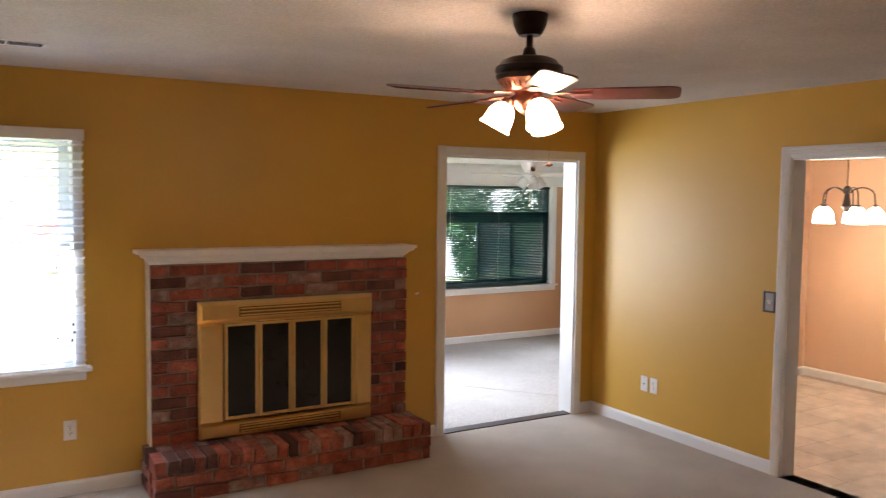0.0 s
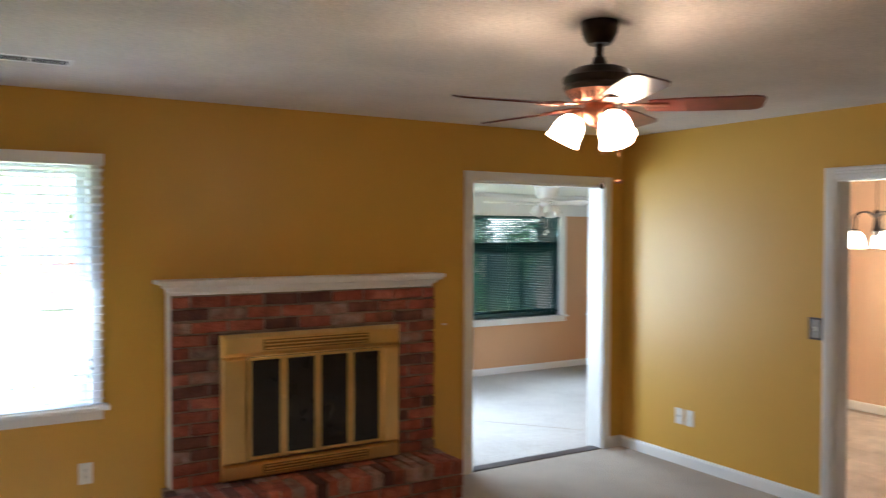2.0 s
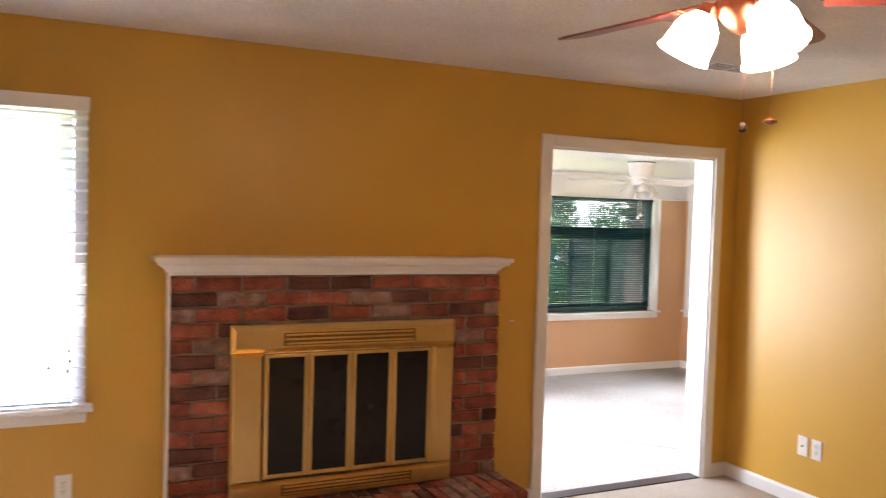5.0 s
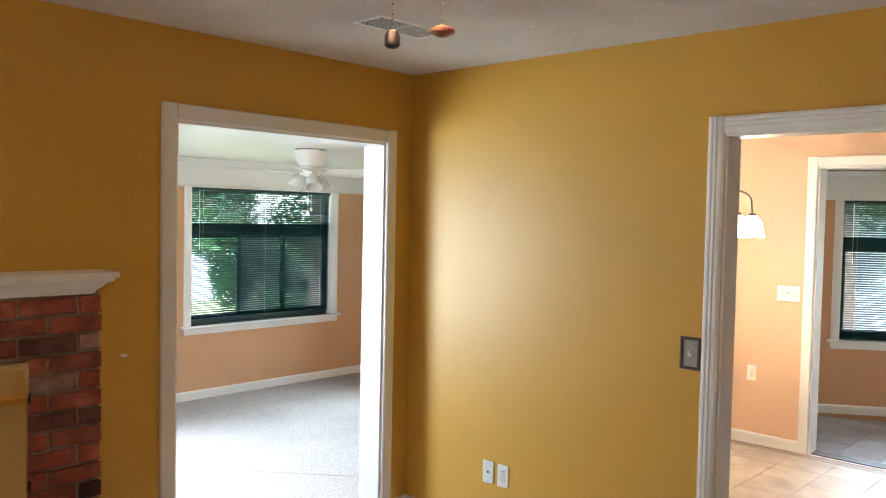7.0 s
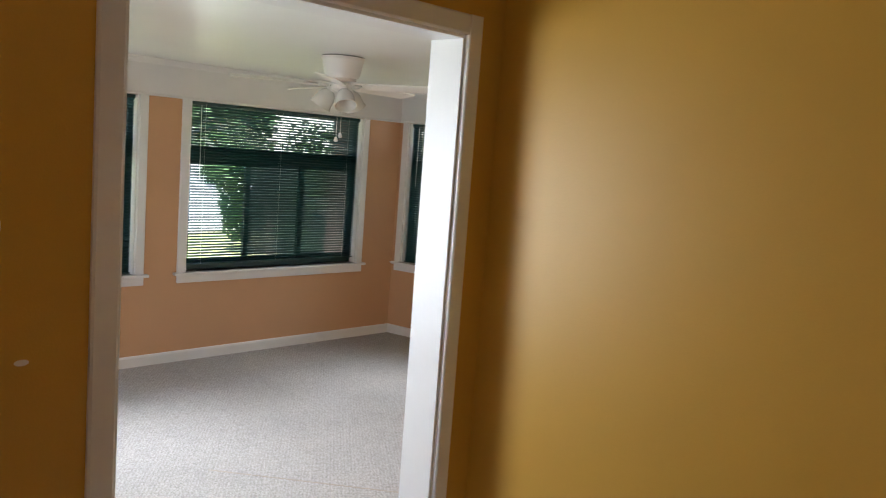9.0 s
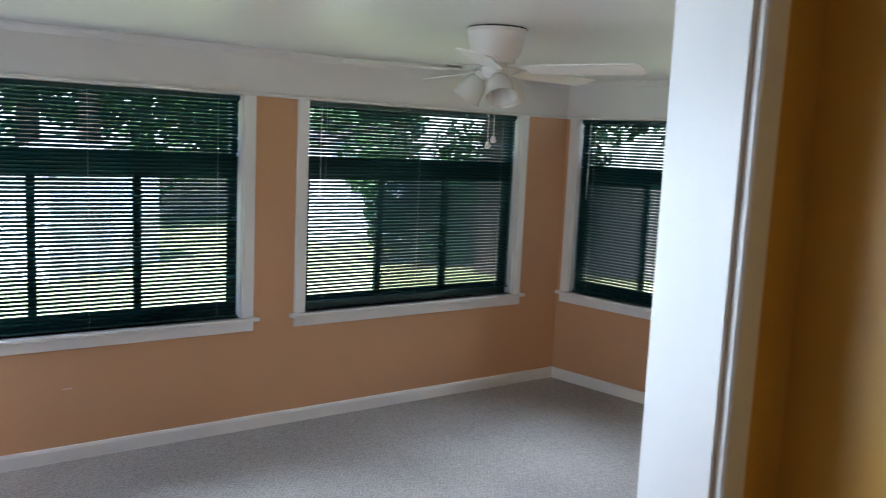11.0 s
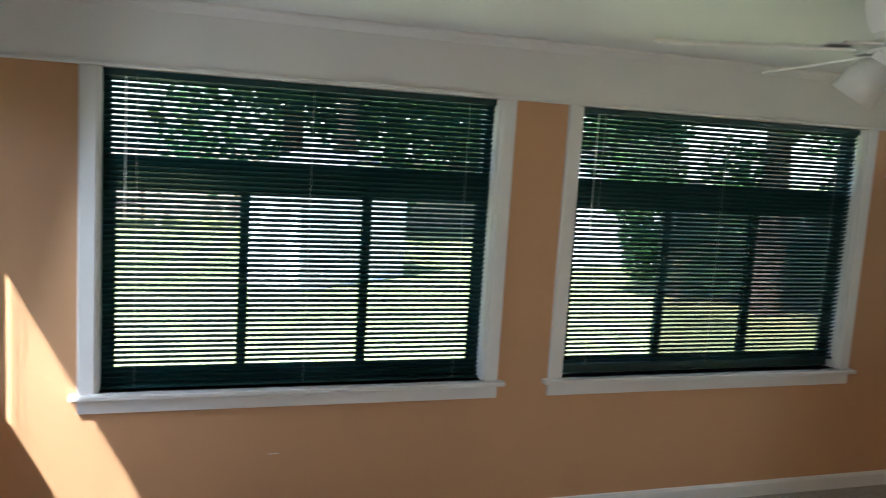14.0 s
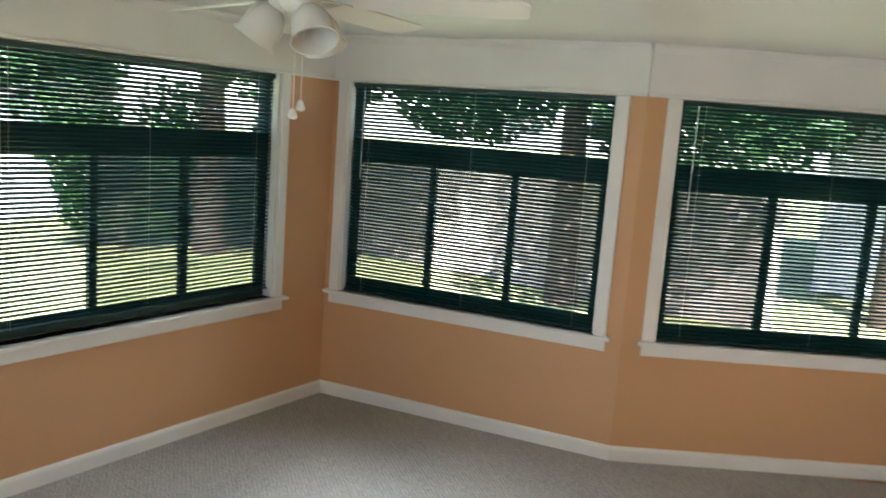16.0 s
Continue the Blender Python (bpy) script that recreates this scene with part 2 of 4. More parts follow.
def profile_run(bm, profile, p0, p1, out, up=Vector((0, 0, 1))):
    """A moulding: a closed outline of (out, up) pairs swept from p0 to p1."""
    p0, p1, out, up = Vector(p0), Vector(p1), Vector(out), Vector(up)
    a = [bm.verts.new(p0 + out * o + up * h) for o, h in profile]
    b = [bm.verts.new(p1 + out * o + up * h) for o, h in profile]
    n = len(profile)
    for i in range(n):
        bm.faces.new((a[i], a[(i + 1) % n], b[(i + 1) % n], b[i]))
    bm.faces.new(a[::-1])
    bm.faces.new(b)
    return bm


def mesh_of(name, bm, *materials, smooth=False):
    bmesh.ops.recalc_face_normals(bm, faces=bm.faces)
    me = bpy.data.meshes.new(name)
    bm.to_mesh(me)
    bm.free()
    for m in materials:
        me.materials.append(m)
    if smooth:
        me.shade_smooth()
        me.set_sharp_from_angle(angle=radians(40))
    return me


def part(name, bm, material, parent, label="", smooth=False):
    ob = new(name, mesh_of(name, bm, material, smooth=smooth))
    ob.parent = parent
    if label:
        ob["label"] = label
    return ob


def piece(name, me, parent, m):
    """An object of its own on a shared mesh."""
    ob = new(name, me)
    ob.parent = parent
    ob.matrix_basis = m
    return ob


def solid(name, bm, material, label="", category="", group="", kind="", smooth=False):
    return tagged(new(name, mesh_of(name, bm, material, smooth=smooth)), label, category, group, kind)


def empty(name, m=None, label="", category="", group="", kind=""):
    ob = tagged(new(name), label, category, group, kind)
    ob.empty_display_size = 0.1
    if m is not None:
        ob.matrix_world = m
    return ob


def walled(name, origin, angle, length, z0, z1, thick, openings, front, back, label, reveal=None):
    """A wall along its own x axis from origin, turned by angle degrees; its front lies at y 0 and it is thick towards +y."""
    us = sorted({0.0, length, *[o[0] for o in openings], *[o[1] for o in openings]})
    zs = sorted({z0, z1, *[o[2] for o in openings], *[o[3] for o in openings]})
    def full(i, k):
        if not (0 <= i < len(us) - 1 and 0 <= k < len(zs) - 1):
            return False
        u, z = (us[i] + us[i + 1]) / 2, (zs[k] + zs[k + 1]) / 2
        return not any(o[0] < u < o[1] and o[2] < z < o[3] for o in openings)
    bm = bmesh.new()
    def quad(pts, idx):
        f = bm.faces.new([bm.verts.new(p) for p in pts])
        f.material_index = idx
    for i in range(len(us) - 1):
        for k in range(len(zs) - 1):
            if not full(i, k):
                continue
            a, b, c, d, t = us[i], us[i + 1], zs[k], zs[k + 1], thick
            quad(((a, 0, c), (b, 0, c), (b, 0, d), (a, 0, d)), 0)
            quad(((b, t, c), (a, t, c), (a, t, d), (b, t, d)), 1)
            if not full(i - 1, k):
                quad(((a, t, c), (a, 0, c), (a, 0, d), (a, t, d)), 2)
            if not full(i + 1, k):
                quad(((b, 0, c), (b, t, c), (b, t, d), (b, 0, d)), 2)
            if not full(i, k - 1):
                quad(((a, t, c), (b, t, c), (b, 0, c), (a, 0, c)), 2)
            if not full(i, k + 1):
                quad(((a, 0, d), (b, 0, d), (b, t, d), (a, t, d)), 2)
    bmesh.ops.remove_doubles(bm, verts=bm.verts, dist=1e-5)
    me = mesh_of(name, bm, front, back, reveal or M_WHITE)
    ob = tagged(new(name, me), label, "wall", kind="structure")
    ob.matrix_world = pose(origin[0], origin[1], 0, 0, 0, angle)
    return ob


# ---- the plan ----
H = 2.44            # ceiling of living room and kitchen
SF = -0.15          # sunroom floor
SC = 2.175           # sunroom ceiling
XL, YS = -5.25, -6.6
SX, SY = -1.745, 3.79
CX, BX, BEND = 3.0, 3.33, 1.86   # corner of the far wall, and the bend of the glazed side
DC = math.degrees(math.atan2(BEND - SY, BX - CX))
DD = math.degrees(math.atan2(-0.834, 0.552))
KX, KY = 2.85, 0.06
HEAD, SILL = 1.896, 0.562

walled("wall_fireplace", (XL - 0.15, 0), 0, 5.46, SF, 2.6, 0.16,
       [(0.70, 1.50, 0.755, 2.055), (3.975, 5.20, SF, 2.05)], M_YELLOW, M_TAN, "ochre yellow painted living room wall around the brick fireplace")
walled("wall_kitchen_back", (0.06, KY), 0, KX + 0.14 - 0.06, SF, 2.6, 0.11, [], M_PEACH, M_TAN, "peach painted kitchen wall")
walled("wall_divider", (0, 0), -90, -YS, SF, 2.6, 0.12, [(1.805, 2.585, 0, 2.02)], M_YELLOW, M_PEACH,
       "ochre yellow painted wall with the kitchen doorway")
walled("wall_living_side", (XL, YS), 90, -YS, SF, 2.6, 0.15, [], M_YELLOW, M_SIDING, "ochre yellow painted side wall")
walled("wall_south", (7.4, YS), 180, 7.4 - XL + 0.15, SF, 2.6, 0.15, [], M_YELLOW, M_SIDING, "plain ochre wall closing the rooms")
walled("wall_kitchen_east", (KX, KY), -90, KY - YS, SF, 2.6, 0.14, [(1.29, 2.95, 0, 2.07)], M_PEACH, M_TAN,
       "peach painted kitchen wall with a wide doorway")
walled("wall_sunroom_side", (SX, 0.16), 90, SY - 0.16, SF - 0.3, 2.3, 0.15,
       [(0.42, 1.52, SILL, HEAD), (1.94, 2.76, SF, 1.89), (2.94, 3.56, SILL, HEAD)], M_TAN, M_SIDING, "tan painted sunroom wall with a door and two windows")
walled("wall_sunroom_back", (SX - 0.15, SY), 0, CX - SX + 0.30, SF - 0.3, 2.3, 0.15,
       [(0.575, 2.294, SILL, HEAD), (2.704, 4.429, SILL, HEAD)], M_TAN, M_SIDING, "tan painted sunroom wall with two wide windows")
walled("wall_sunroom_right", (CX, SY), DC, math.hypot(BX - CX, SY - BEND), SF - 0.3, 2.3, 0.15, [(0.11, 1.80, SILL, HEAD)], M_TAN, M_SIDING,
       "tan painted sunroom wall with one wide window")
walled("wall_sunroom_oblique", (BX, BEND), DD, 8.2, SF - 0.3, 2.3, 0.15,
       [(0.18, 1.93, SILL, HEAD), (3.12, 4.87, SILL, HEAD)], M_TAN, M_SIDING, "tan painted sunroom wall running aslant with wide windows")


def slab(name, pts, z0, z1, material, label, category):
    bm = bmesh.new()
    lo = [bm.verts.new((x, y, z0)) for x, y in pts]
    hi = [bm.verts.new((x, y, z1)) for x, y in pts]
    bm.faces.new(lo[::-1])
    bm.faces.new(hi)
    for i in range(len(pts)):
        j = (i + 1) % len(pts)
        bm.faces.new((lo[i], lo[j], hi[j], hi[i]))
    return solid(name, bm, material, label, category, kind="structure")


slab("floor_living", [(XL - 0.15, YS - 0.15), (0.0, YS - 0.15), (0.0, 0.0), (XL - 0.15, 0.0)], -0.2, 0.0, M_CARPET, "worn beige cut-pile carpet of the living room", "floor")
slab("floor_kitchen", [(0.0, YS - 0.15), (KX + 0.05, YS - 0.15), (KX + 0.05, KY + 0.05), (0.0, KY + 0.05)], -0.2, -0.004, M_GROUT, "kitchen floor under stone-look tiles", "floor")
END = (BX + 0.552 * 8.2, BEND - 0.834 * 8.2)
slab("floor_sunroom", [(SX - 0.1, 0.09), (KX + 0.05, 0.09), (KX + 0.05, YS), (END[0] + 0.1, YS), (BX + 0.1, BEND), (CX + 0.1, SY + 0.1), (SX - 0.1, SY + 0.1)],
     SF - 0.2, SF, M_SCARPET, "pale cut-loop carpet of the sunroom", "floor")
slab("ceiling_living", [(XL - 0.1, YS), (0.02, YS), (0.02, 0.02), (XL - 0.1, 0.02)], H, H + 0.1, M_CEIL, "white sprayed popcorn ceiling", "ceiling")
slab("ceiling_kitchen", [(0.03, YS), (KX + 0.05, YS), (KX + 0.05, KY + 0.05), (0.03, KY + 0.05)], H, H + 0.1, M_KCEIL, "white kitchen ceiling", "ceiling")
slab("ceiling_sunroom", [(SX - 0.1, 0.10), (KX + 0.08, 0.10), (KX + 0.08, YS), (END[0] + 0.1, YS), (BX + 0.1, BEND), (CX + 0.1, SY + 0.1), (SX - 0.1, SY + 0.1)],
     SC, SC + 0.1, M_SCEIL, "glossy white sunroom ceiling", "ceiling")
# roofs that keep the daylight out
slab("roof_main", [(XL - 0.6, YS - 0.6), (KX + 0.6, YS - 0.6), (KX + 0.6, 0.5), (XL - 0.6, 0.5)], 2.62, 2.72, M_ROOF, "grey shingled house roof", "roof")
slab("roof_sunroom", [(SX - 0.56, 0.17), (KX + 0.15, 0.17), (KX + 0.15, YS - 0.5), (END[0] + 0.8, YS - 0.5), (BX + 0.6, BEND + 0.2), (CX + 0.6, SY + 0.6), (SX - 0.56, SY + 0.6)],
     2.31, 2.40, M_ROOF, "sunroom roof with a short overhang", "roof")

# ---- trim ----
BASE = [(0, 0), (0.014, 0), (0.014, 0.068), (0.009, 0.082), (0.0, 0.085)]


def baseboard(p0, p1, out, z, label="white painted baseboard"):
    bm = bmesh.new()
    profile_run(bm, BASE, (*p0, z), (*p1, z), (*out, 0))
    return solid("baseboard", bm, M_WHITE, label, "baseboard", kind="structure")


DU = Vector((0.552, -0.834, 0)).normalized()
DN = Vector((-DU.y, DU.x, 0)) * -1
baseboard((XL, 0), (-3.535, 0), (0, -1), 0)
baseboard((-1.745, 0), (-1.48, 0), (0, -1), 0)
baseboard((-0.13, 0), (0, 0), (0, -1), 0)
baseboard((0, 0), (0, -1.735), (-1, 0), 0)
baseboard((0, -2.655), (0, YS), (-1, 0), 0)
baseboard((XL, YS), (XL, 0), (1, 0), 0)
baseboard((0.12, KY), (KX, KY), (0, -1), 0)
baseboard((KX, KY), (KX, -1.16), (-1, 0), 0)
baseboard((SX, SY), (CX, SY), (0, -1), SF)
baseboard((SX, 0.16), (SX, 2.03), (1, 0), SF)
baseboard((SX, 2.99), (SX, SY), (1, 0), SF)
CU = Vector((BX - CX, BEND - SY, 0)).normalized()
CN = Vector((CU.y, -CU.x, 0))
baseboard((CX, SY), (BX, BEND), (CN.x, CN.y), SF)
e = Vector((BX, BEND, 0)) + DU * 8.0
baseboard((BX, BEND), (e.x, e.y), (DN.x, DN.y), SF)

FLAT = [(0, 0), (0.07, 0), (0.07, 0.012), (0.064, 0.018), (0.006, 0.018), (0, 0.013)]
FLUTED = [(0, 0), (0.07, 0), (0.07, 0.010), (0.060, 0.018), (0.052, 0.018), (0.048, 0.013), (0.043, 0.018), (0.034, 0.018),
          (0.030, 0.013), (0.025, 0.017), (0.012, 0.014), (0.004, 0.010), (0, 0.008)]


def casing(name, m, w, h, z0, outline, label, depth=0.16, floor_z=0.0, sides=2):
    """Door trim about an opening of width w and height h in the plane y 0 of m, proud towards -y, with jamb linings."""
    top = empty(name, m, label, "doorway", kind="structure")
    for nm, x, sgn in (("side_casing", 0, -1), ("side_casing", w, 1))[:sides]:
        bm = bmesh.new()
        profile_run(bm, [(o, -d) for o, d in outline], (x, 0, z0), (x, 0, h + 0.07), (sgn, 0, 0), (0, 1, 0))
        part(nm, bm, M_WHITE, top)
    bm = bmesh.new()
    profile_run(bm, [(o, -d) for o, d in outline], (0, 0, h), (w, 0, h), (0, 0, 1), (0, 1, 0))
    part("head_casing", bm, M_WHITE, top)
    for x0, x1 in ((0, 0.012), (w - 0.012, w)):
        part("jamb_lining", box(bmesh.new(), x0, x1, 0.002, depth + 0.002, z0, h - 0.013, 0.001), M_WHITE, top)
    part("head_lining", box(bmesh.new(), 0, w, 0.002, depth + 0.002, h - 0.012, h, 0.001), M_WHITE, top)
    return top


casing("door_1", pose(-1.425, 0, 0), 1.225, 2.05, SF, FLAT, "wide doorway to the sunroom with flat white casing")
casing("door_2", pose(0, -1.805, 0, 0, 0, -90), 0.78, 2.02, 0, FLUTED, "kitchen doorway with fluted white casing", 0.12)
casing("door_3", pose(KX, KY - 1.29, 0, 0, 0, -90), 1.66, 2.07, 0, FLAT, "wide kitchen doorway with flat white casing", 0.14)
solid("threshold", box(bmesh.new(), -1.413, -0.213, 0.0, 0.10, SF, 0.006, 0.003), M_DARKWOOD, "dark stained wooden threshold at the step down", "threshold", kind="structure")
solid("threshold", box(bmesh.new(), KX + 0.03, KX + 0.15, -2.89, -1.23, SF, 0.006, 0.003), M_DARKWOOD, "dark stained wooden threshold at the step down", "threshold", kind="structure")


# band above the sunroom windows, its thin trim strip and the crown
def band(p0, p1, out):
    p0, p1, out = Vector((*p0, 0)), Vector((*p1, 0)), Vector((*out, 0))
    bm = bmesh.new()
    profile_run(bm, [(0, 1.917), (0.008, 1.917), (0.008, SC), (0, SC)], p0, p1, out)
    solid("trim", bm, M_WHITE, "white painted band above the sunroom windows", "trim", kind="structure")
    bm = bmesh.new()
    profile_run(bm, [(0, 1.897), (0.022, 1.897), (0.024, 1.905), (0.020, 1.916), (0, 1.916)], p0, p1, out)
    solid("trim", bm, M_WHITE, "thin white strip above the sunroom windows", "trim", kind="structure")
    bm = bmesh.new()
    profile_run(bm, [(0.0085, SC - 0.045), (0.018, SC - 0.045), (0.030, SC - 0.022), (0.042, SC - 0.012), (0.044, SC - 0.001), (0.0085, SC - 0.001)], p0, p1, out)
    solid("trim", bm, M_WHITE, "white crown moulding of the sunroom", "trim", kind="structure")


band((SX, SY), (CX, SY), (0, -1))
band((SX, 0.16), (SX, SY), (1, 0))
band((CX, SY), (BX, BEND), (CN.x, CN.y))
band((BX, BEND), (e.x, e.y), (DN.x, DN.y))


# ---- sunroom windows and blinds ----
def sunroom_window(name, m, w, z0, z1, panes=3, label="green-framed sliding window with white casing", screen=()):
    """An opening w wide in the plane y 0 of m; outside is +y."""
    top = empty(name, m, label, "window", kind="structure")
    k = 0.045 / 0.07 if panes == 1 else 1.0
    for x, s in ((0, -1), (w, 1)):
        bm = bmesh.new()
        profile_run(bm, [(o * k, -d) for o, d in FLAT], (x, 0, z0), (x, 0, 1.896), (s, 0, 0), (0, 1, 0))
        part("side_casing", bm, M_WHITE, top)
    part("stool", box(bmesh.new(), -0.10 * k + 0.02 * (k < 1), w + 0.10 * k - 0.02 * (k < 1), -0.045, 0.075, z0 - 0.022, z0, 0.006), M_WHITE, top)
    part("apron", box(bmesh.new(), -0.07, w + 0.07, -0.016, 0.0, z0 - 0.085, z0 - 0.0225, 0.004), M_WHITE, top)
    for x0, x1 in ((0.0, 0.012), (w - 0.012, w)):
        part("jamb_lining", box(bmesh.new(), x0, x1, 0.001, 0.075, z0 + 0.001, z1 - 0.001), M_WHITE, top)
    y0, y1, f = 0.078, 0.138, 0.045
    zt = z0 + (z1 - z0) * 0.70
    bars = [(0, f, z0, z1), (w - f, w, z0, z1), (f, w - f, z1 - f, z1), (f, w - f, z0, z0 + f)]
    if panes > 1:
        bars.append((f, w - f, zt - 0.055, zt + 0.055))
    fr = bmesh.new()
    for a, b, c, d in bars:
        box(fr, a, b, y0, y1, c, d, 0.003)
    part("window_frame", fr, M_GREEN, top, "dark green aluminium frame")
    n = panes
    edges = [f + (w - 2 * f) * i / n for i in range(n + 1)]
    lo_top = zt - 0.055 if panes > 1 else z1 - f
    for i in range(n):
        a, b = edges[i], edges[i + 1]
        s = bmesh.new()
        yy = 0.086 + (0.018 if i % 2 else 0.0)
        g = 0.022
        for q in ((a - g * (i > 0), a + g, z0 + f, lo_top), (b - g, b + g * (i < n - 1), z0 + f, lo_top),
                  (a + g, b - g, z0 + f, z0 + f + 0.035), (a + g, b - g, lo_top - 0.03, lo_top)):
            box(s, q[0], q[1], yy, yy + 0.016, q[2], q[3], 0.002)
        sash = part("sash", s, M_GREEN, top, "dark green sliding sash")
        pane = part("pane", box(bmesh.new(), a + g, b - g, yy + 0.006, yy + 0.010, z0 + f + 0.035, lo_top - 0.03), M_GLASS, sash, "clear glass")
        pane.visible_shadow = False
    for k in screen:
        a, b = edges[k], edges[k + 1]
        part("insect_screen", box(bmesh.new(), a + 0.01, b - 0.01, 0.124, 0.1255, z0 + f, lo_top), M_SCREEN, top, "fine grey insect screen")
    if panes > 1:
        pane = part("pane", box(bmesh.new(), f, w - f, 0.1, 0.104, zt + 0.055, z1 - f), M_GLASS, top, "clear glass")
        pane.visible_shadow = False
    return top


SLAT_W, PITCH = 0.025, 0.0222


def slat_mesh(w, width, crown, thick):
    bm = bmesh.new()
    n = 4
    up, dn = [], []
    for i in range(n + 1):
        t = i / n - 0.5
        y, z = t * width, crown * (1 - 4 * t * t)
        up.append([bm.verts.new((x, y, z + thick)) for x in (0, w)])
        dn.append([bm.verts.new((x, y, z)) for x in (0, w)])
    for i in range(n):
        bm.faces.new((up[i][0], up[i][1], up[i + 1][1], up[i + 1][0]))
        bm.faces.new((dn[i][0], dn[i + 1][0], dn[i + 1][1], dn[i][1]))
    for k in (0, n):
        bm.faces.new((up[k][0], dn[k][0], dn[k][1], up[k][1]))
    return bm


def mini_blind(m, w, z0, z1, tilt=45.0, label="dark green aluminium mini blind with half-open slats", sag=0.0):
    top = empty("window_blind", m, label, "blind", "green mini blinds")
    y = 0.040
    w0, w1 = 0.016, w - 0.016
    part("headrail", box(bmesh.new(), w0, w1, y - 0.013, y + 0.013, z1 - 0.030, z1 - 0.003, 0.002), M_SLAT, top)
    part("bottom_rail", box(bmesh.new(), w0, w1, y - 0.011, y + 0.011, z0 + 0.004, z0 + 0.014, 0.003), M_SLAT, top)
    me = mesh_of("slat", slat_mesh(w1 - w0 - 0.006, SLAT_W, 0.0022, 0.0004), M_SLAT, smooth=True)
    n = int((z1 - 0.042 - z0 - 0.022) / PITCH)
    rnd = random.Random(round(w * 1000))
    for i in range(n + 1):
        z = z0 + 0.028 + i * PITCH
        lean = tilt + rnd.uniform(-0.7, 0.7)
        piece("slat", me, top, pose(w0 + 0.003, y, z + rnd.uniform(-0.0002, 0.0002), -lean, 0, 0) @ pose(0, 0, 0, 0, rnd.uniform(-0.012, 0.012), 0))
    for x in (w * 0.085, w * 0.5, w * 0.915):
        c = bmesh.new()
        for dy in (-0.0125, 0.0125):
            tube(c, [(x, y + dy, z0 + 0.01), (x, y + dy, z1 - 0.02)], 0.0008, 4)
        part("ladder_cord", c, M_CORD, top, "pale cord ladder")
    wand = bmesh.new()
    tube(wand, [(w * 0.06, y - 0.02, z1 - 0.03), (w * 0.06, y - 0.026, z1 - 0.60)], 0.003, 6)
    part("tilt_wand", wand, M_CORD, top, "clear plastic tilt wand")
    return top


A_M, B_M = pose(SX - 0.15 + 0.575, SY, 0), pose(SX - 0.15 + 2.704, SY, 0)
cpos = Vector((CX, SY, 0)) + CU * 0.11
C_M = pose(cpos.x, cpos.y, 0, 0, 0, DC)
L_M = pose(SX, 0.16 + 2.94, 0, 0, 0, 90)
dpos = Vector((BX, BEND, 0)) + DU * 0.18
D_M = pose(dpos.x, dpos.y, 0, 0, 0, DD)
dpos = Vector((BX, BEND, 0)) + DU * 3.12
E_M = pose(dpos.x, dpos.y, 0, 0, 0, DD)
for name, m, w, z0, gap in (("window_1", A_M, 1.719, SILL, 0.0), ("window_2", B_M, 1.725, SILL, 0.045), ("window_3", C_M, 1.69, SILL, 0.0),
                            ("window_4", D_M, 1.75, SILL, 0.0), ("window_5", E_M, 1.75, SILL, 0.0)):
    sunroom_window(name, m, w, z0, HEAD, screen={"window_2": (1, 2), "window_3": (0,), "window_4": (0,)}.get(name, ()))
    mini_blind(m, w, z0 + gap, HEAD)
sunroom_window("window_6", L_M, 0.62, SILL, HEAD, 1, "narrow green-framed window with white casing")
mini_blind(L_M @ pose(0, -0.048, 0), 0.62, SILL, HEAD, -52.0)
K_M = pose(SX, 0.16 + 0.42, 0, 0, 0, 90)
sunroom_window("window_8", K_M, 1.10, SILL, HEAD, 1, "green-framed window with white casing beside the sunroom door")
mini_blind(K_M, 1.10, SILL, HEAD)

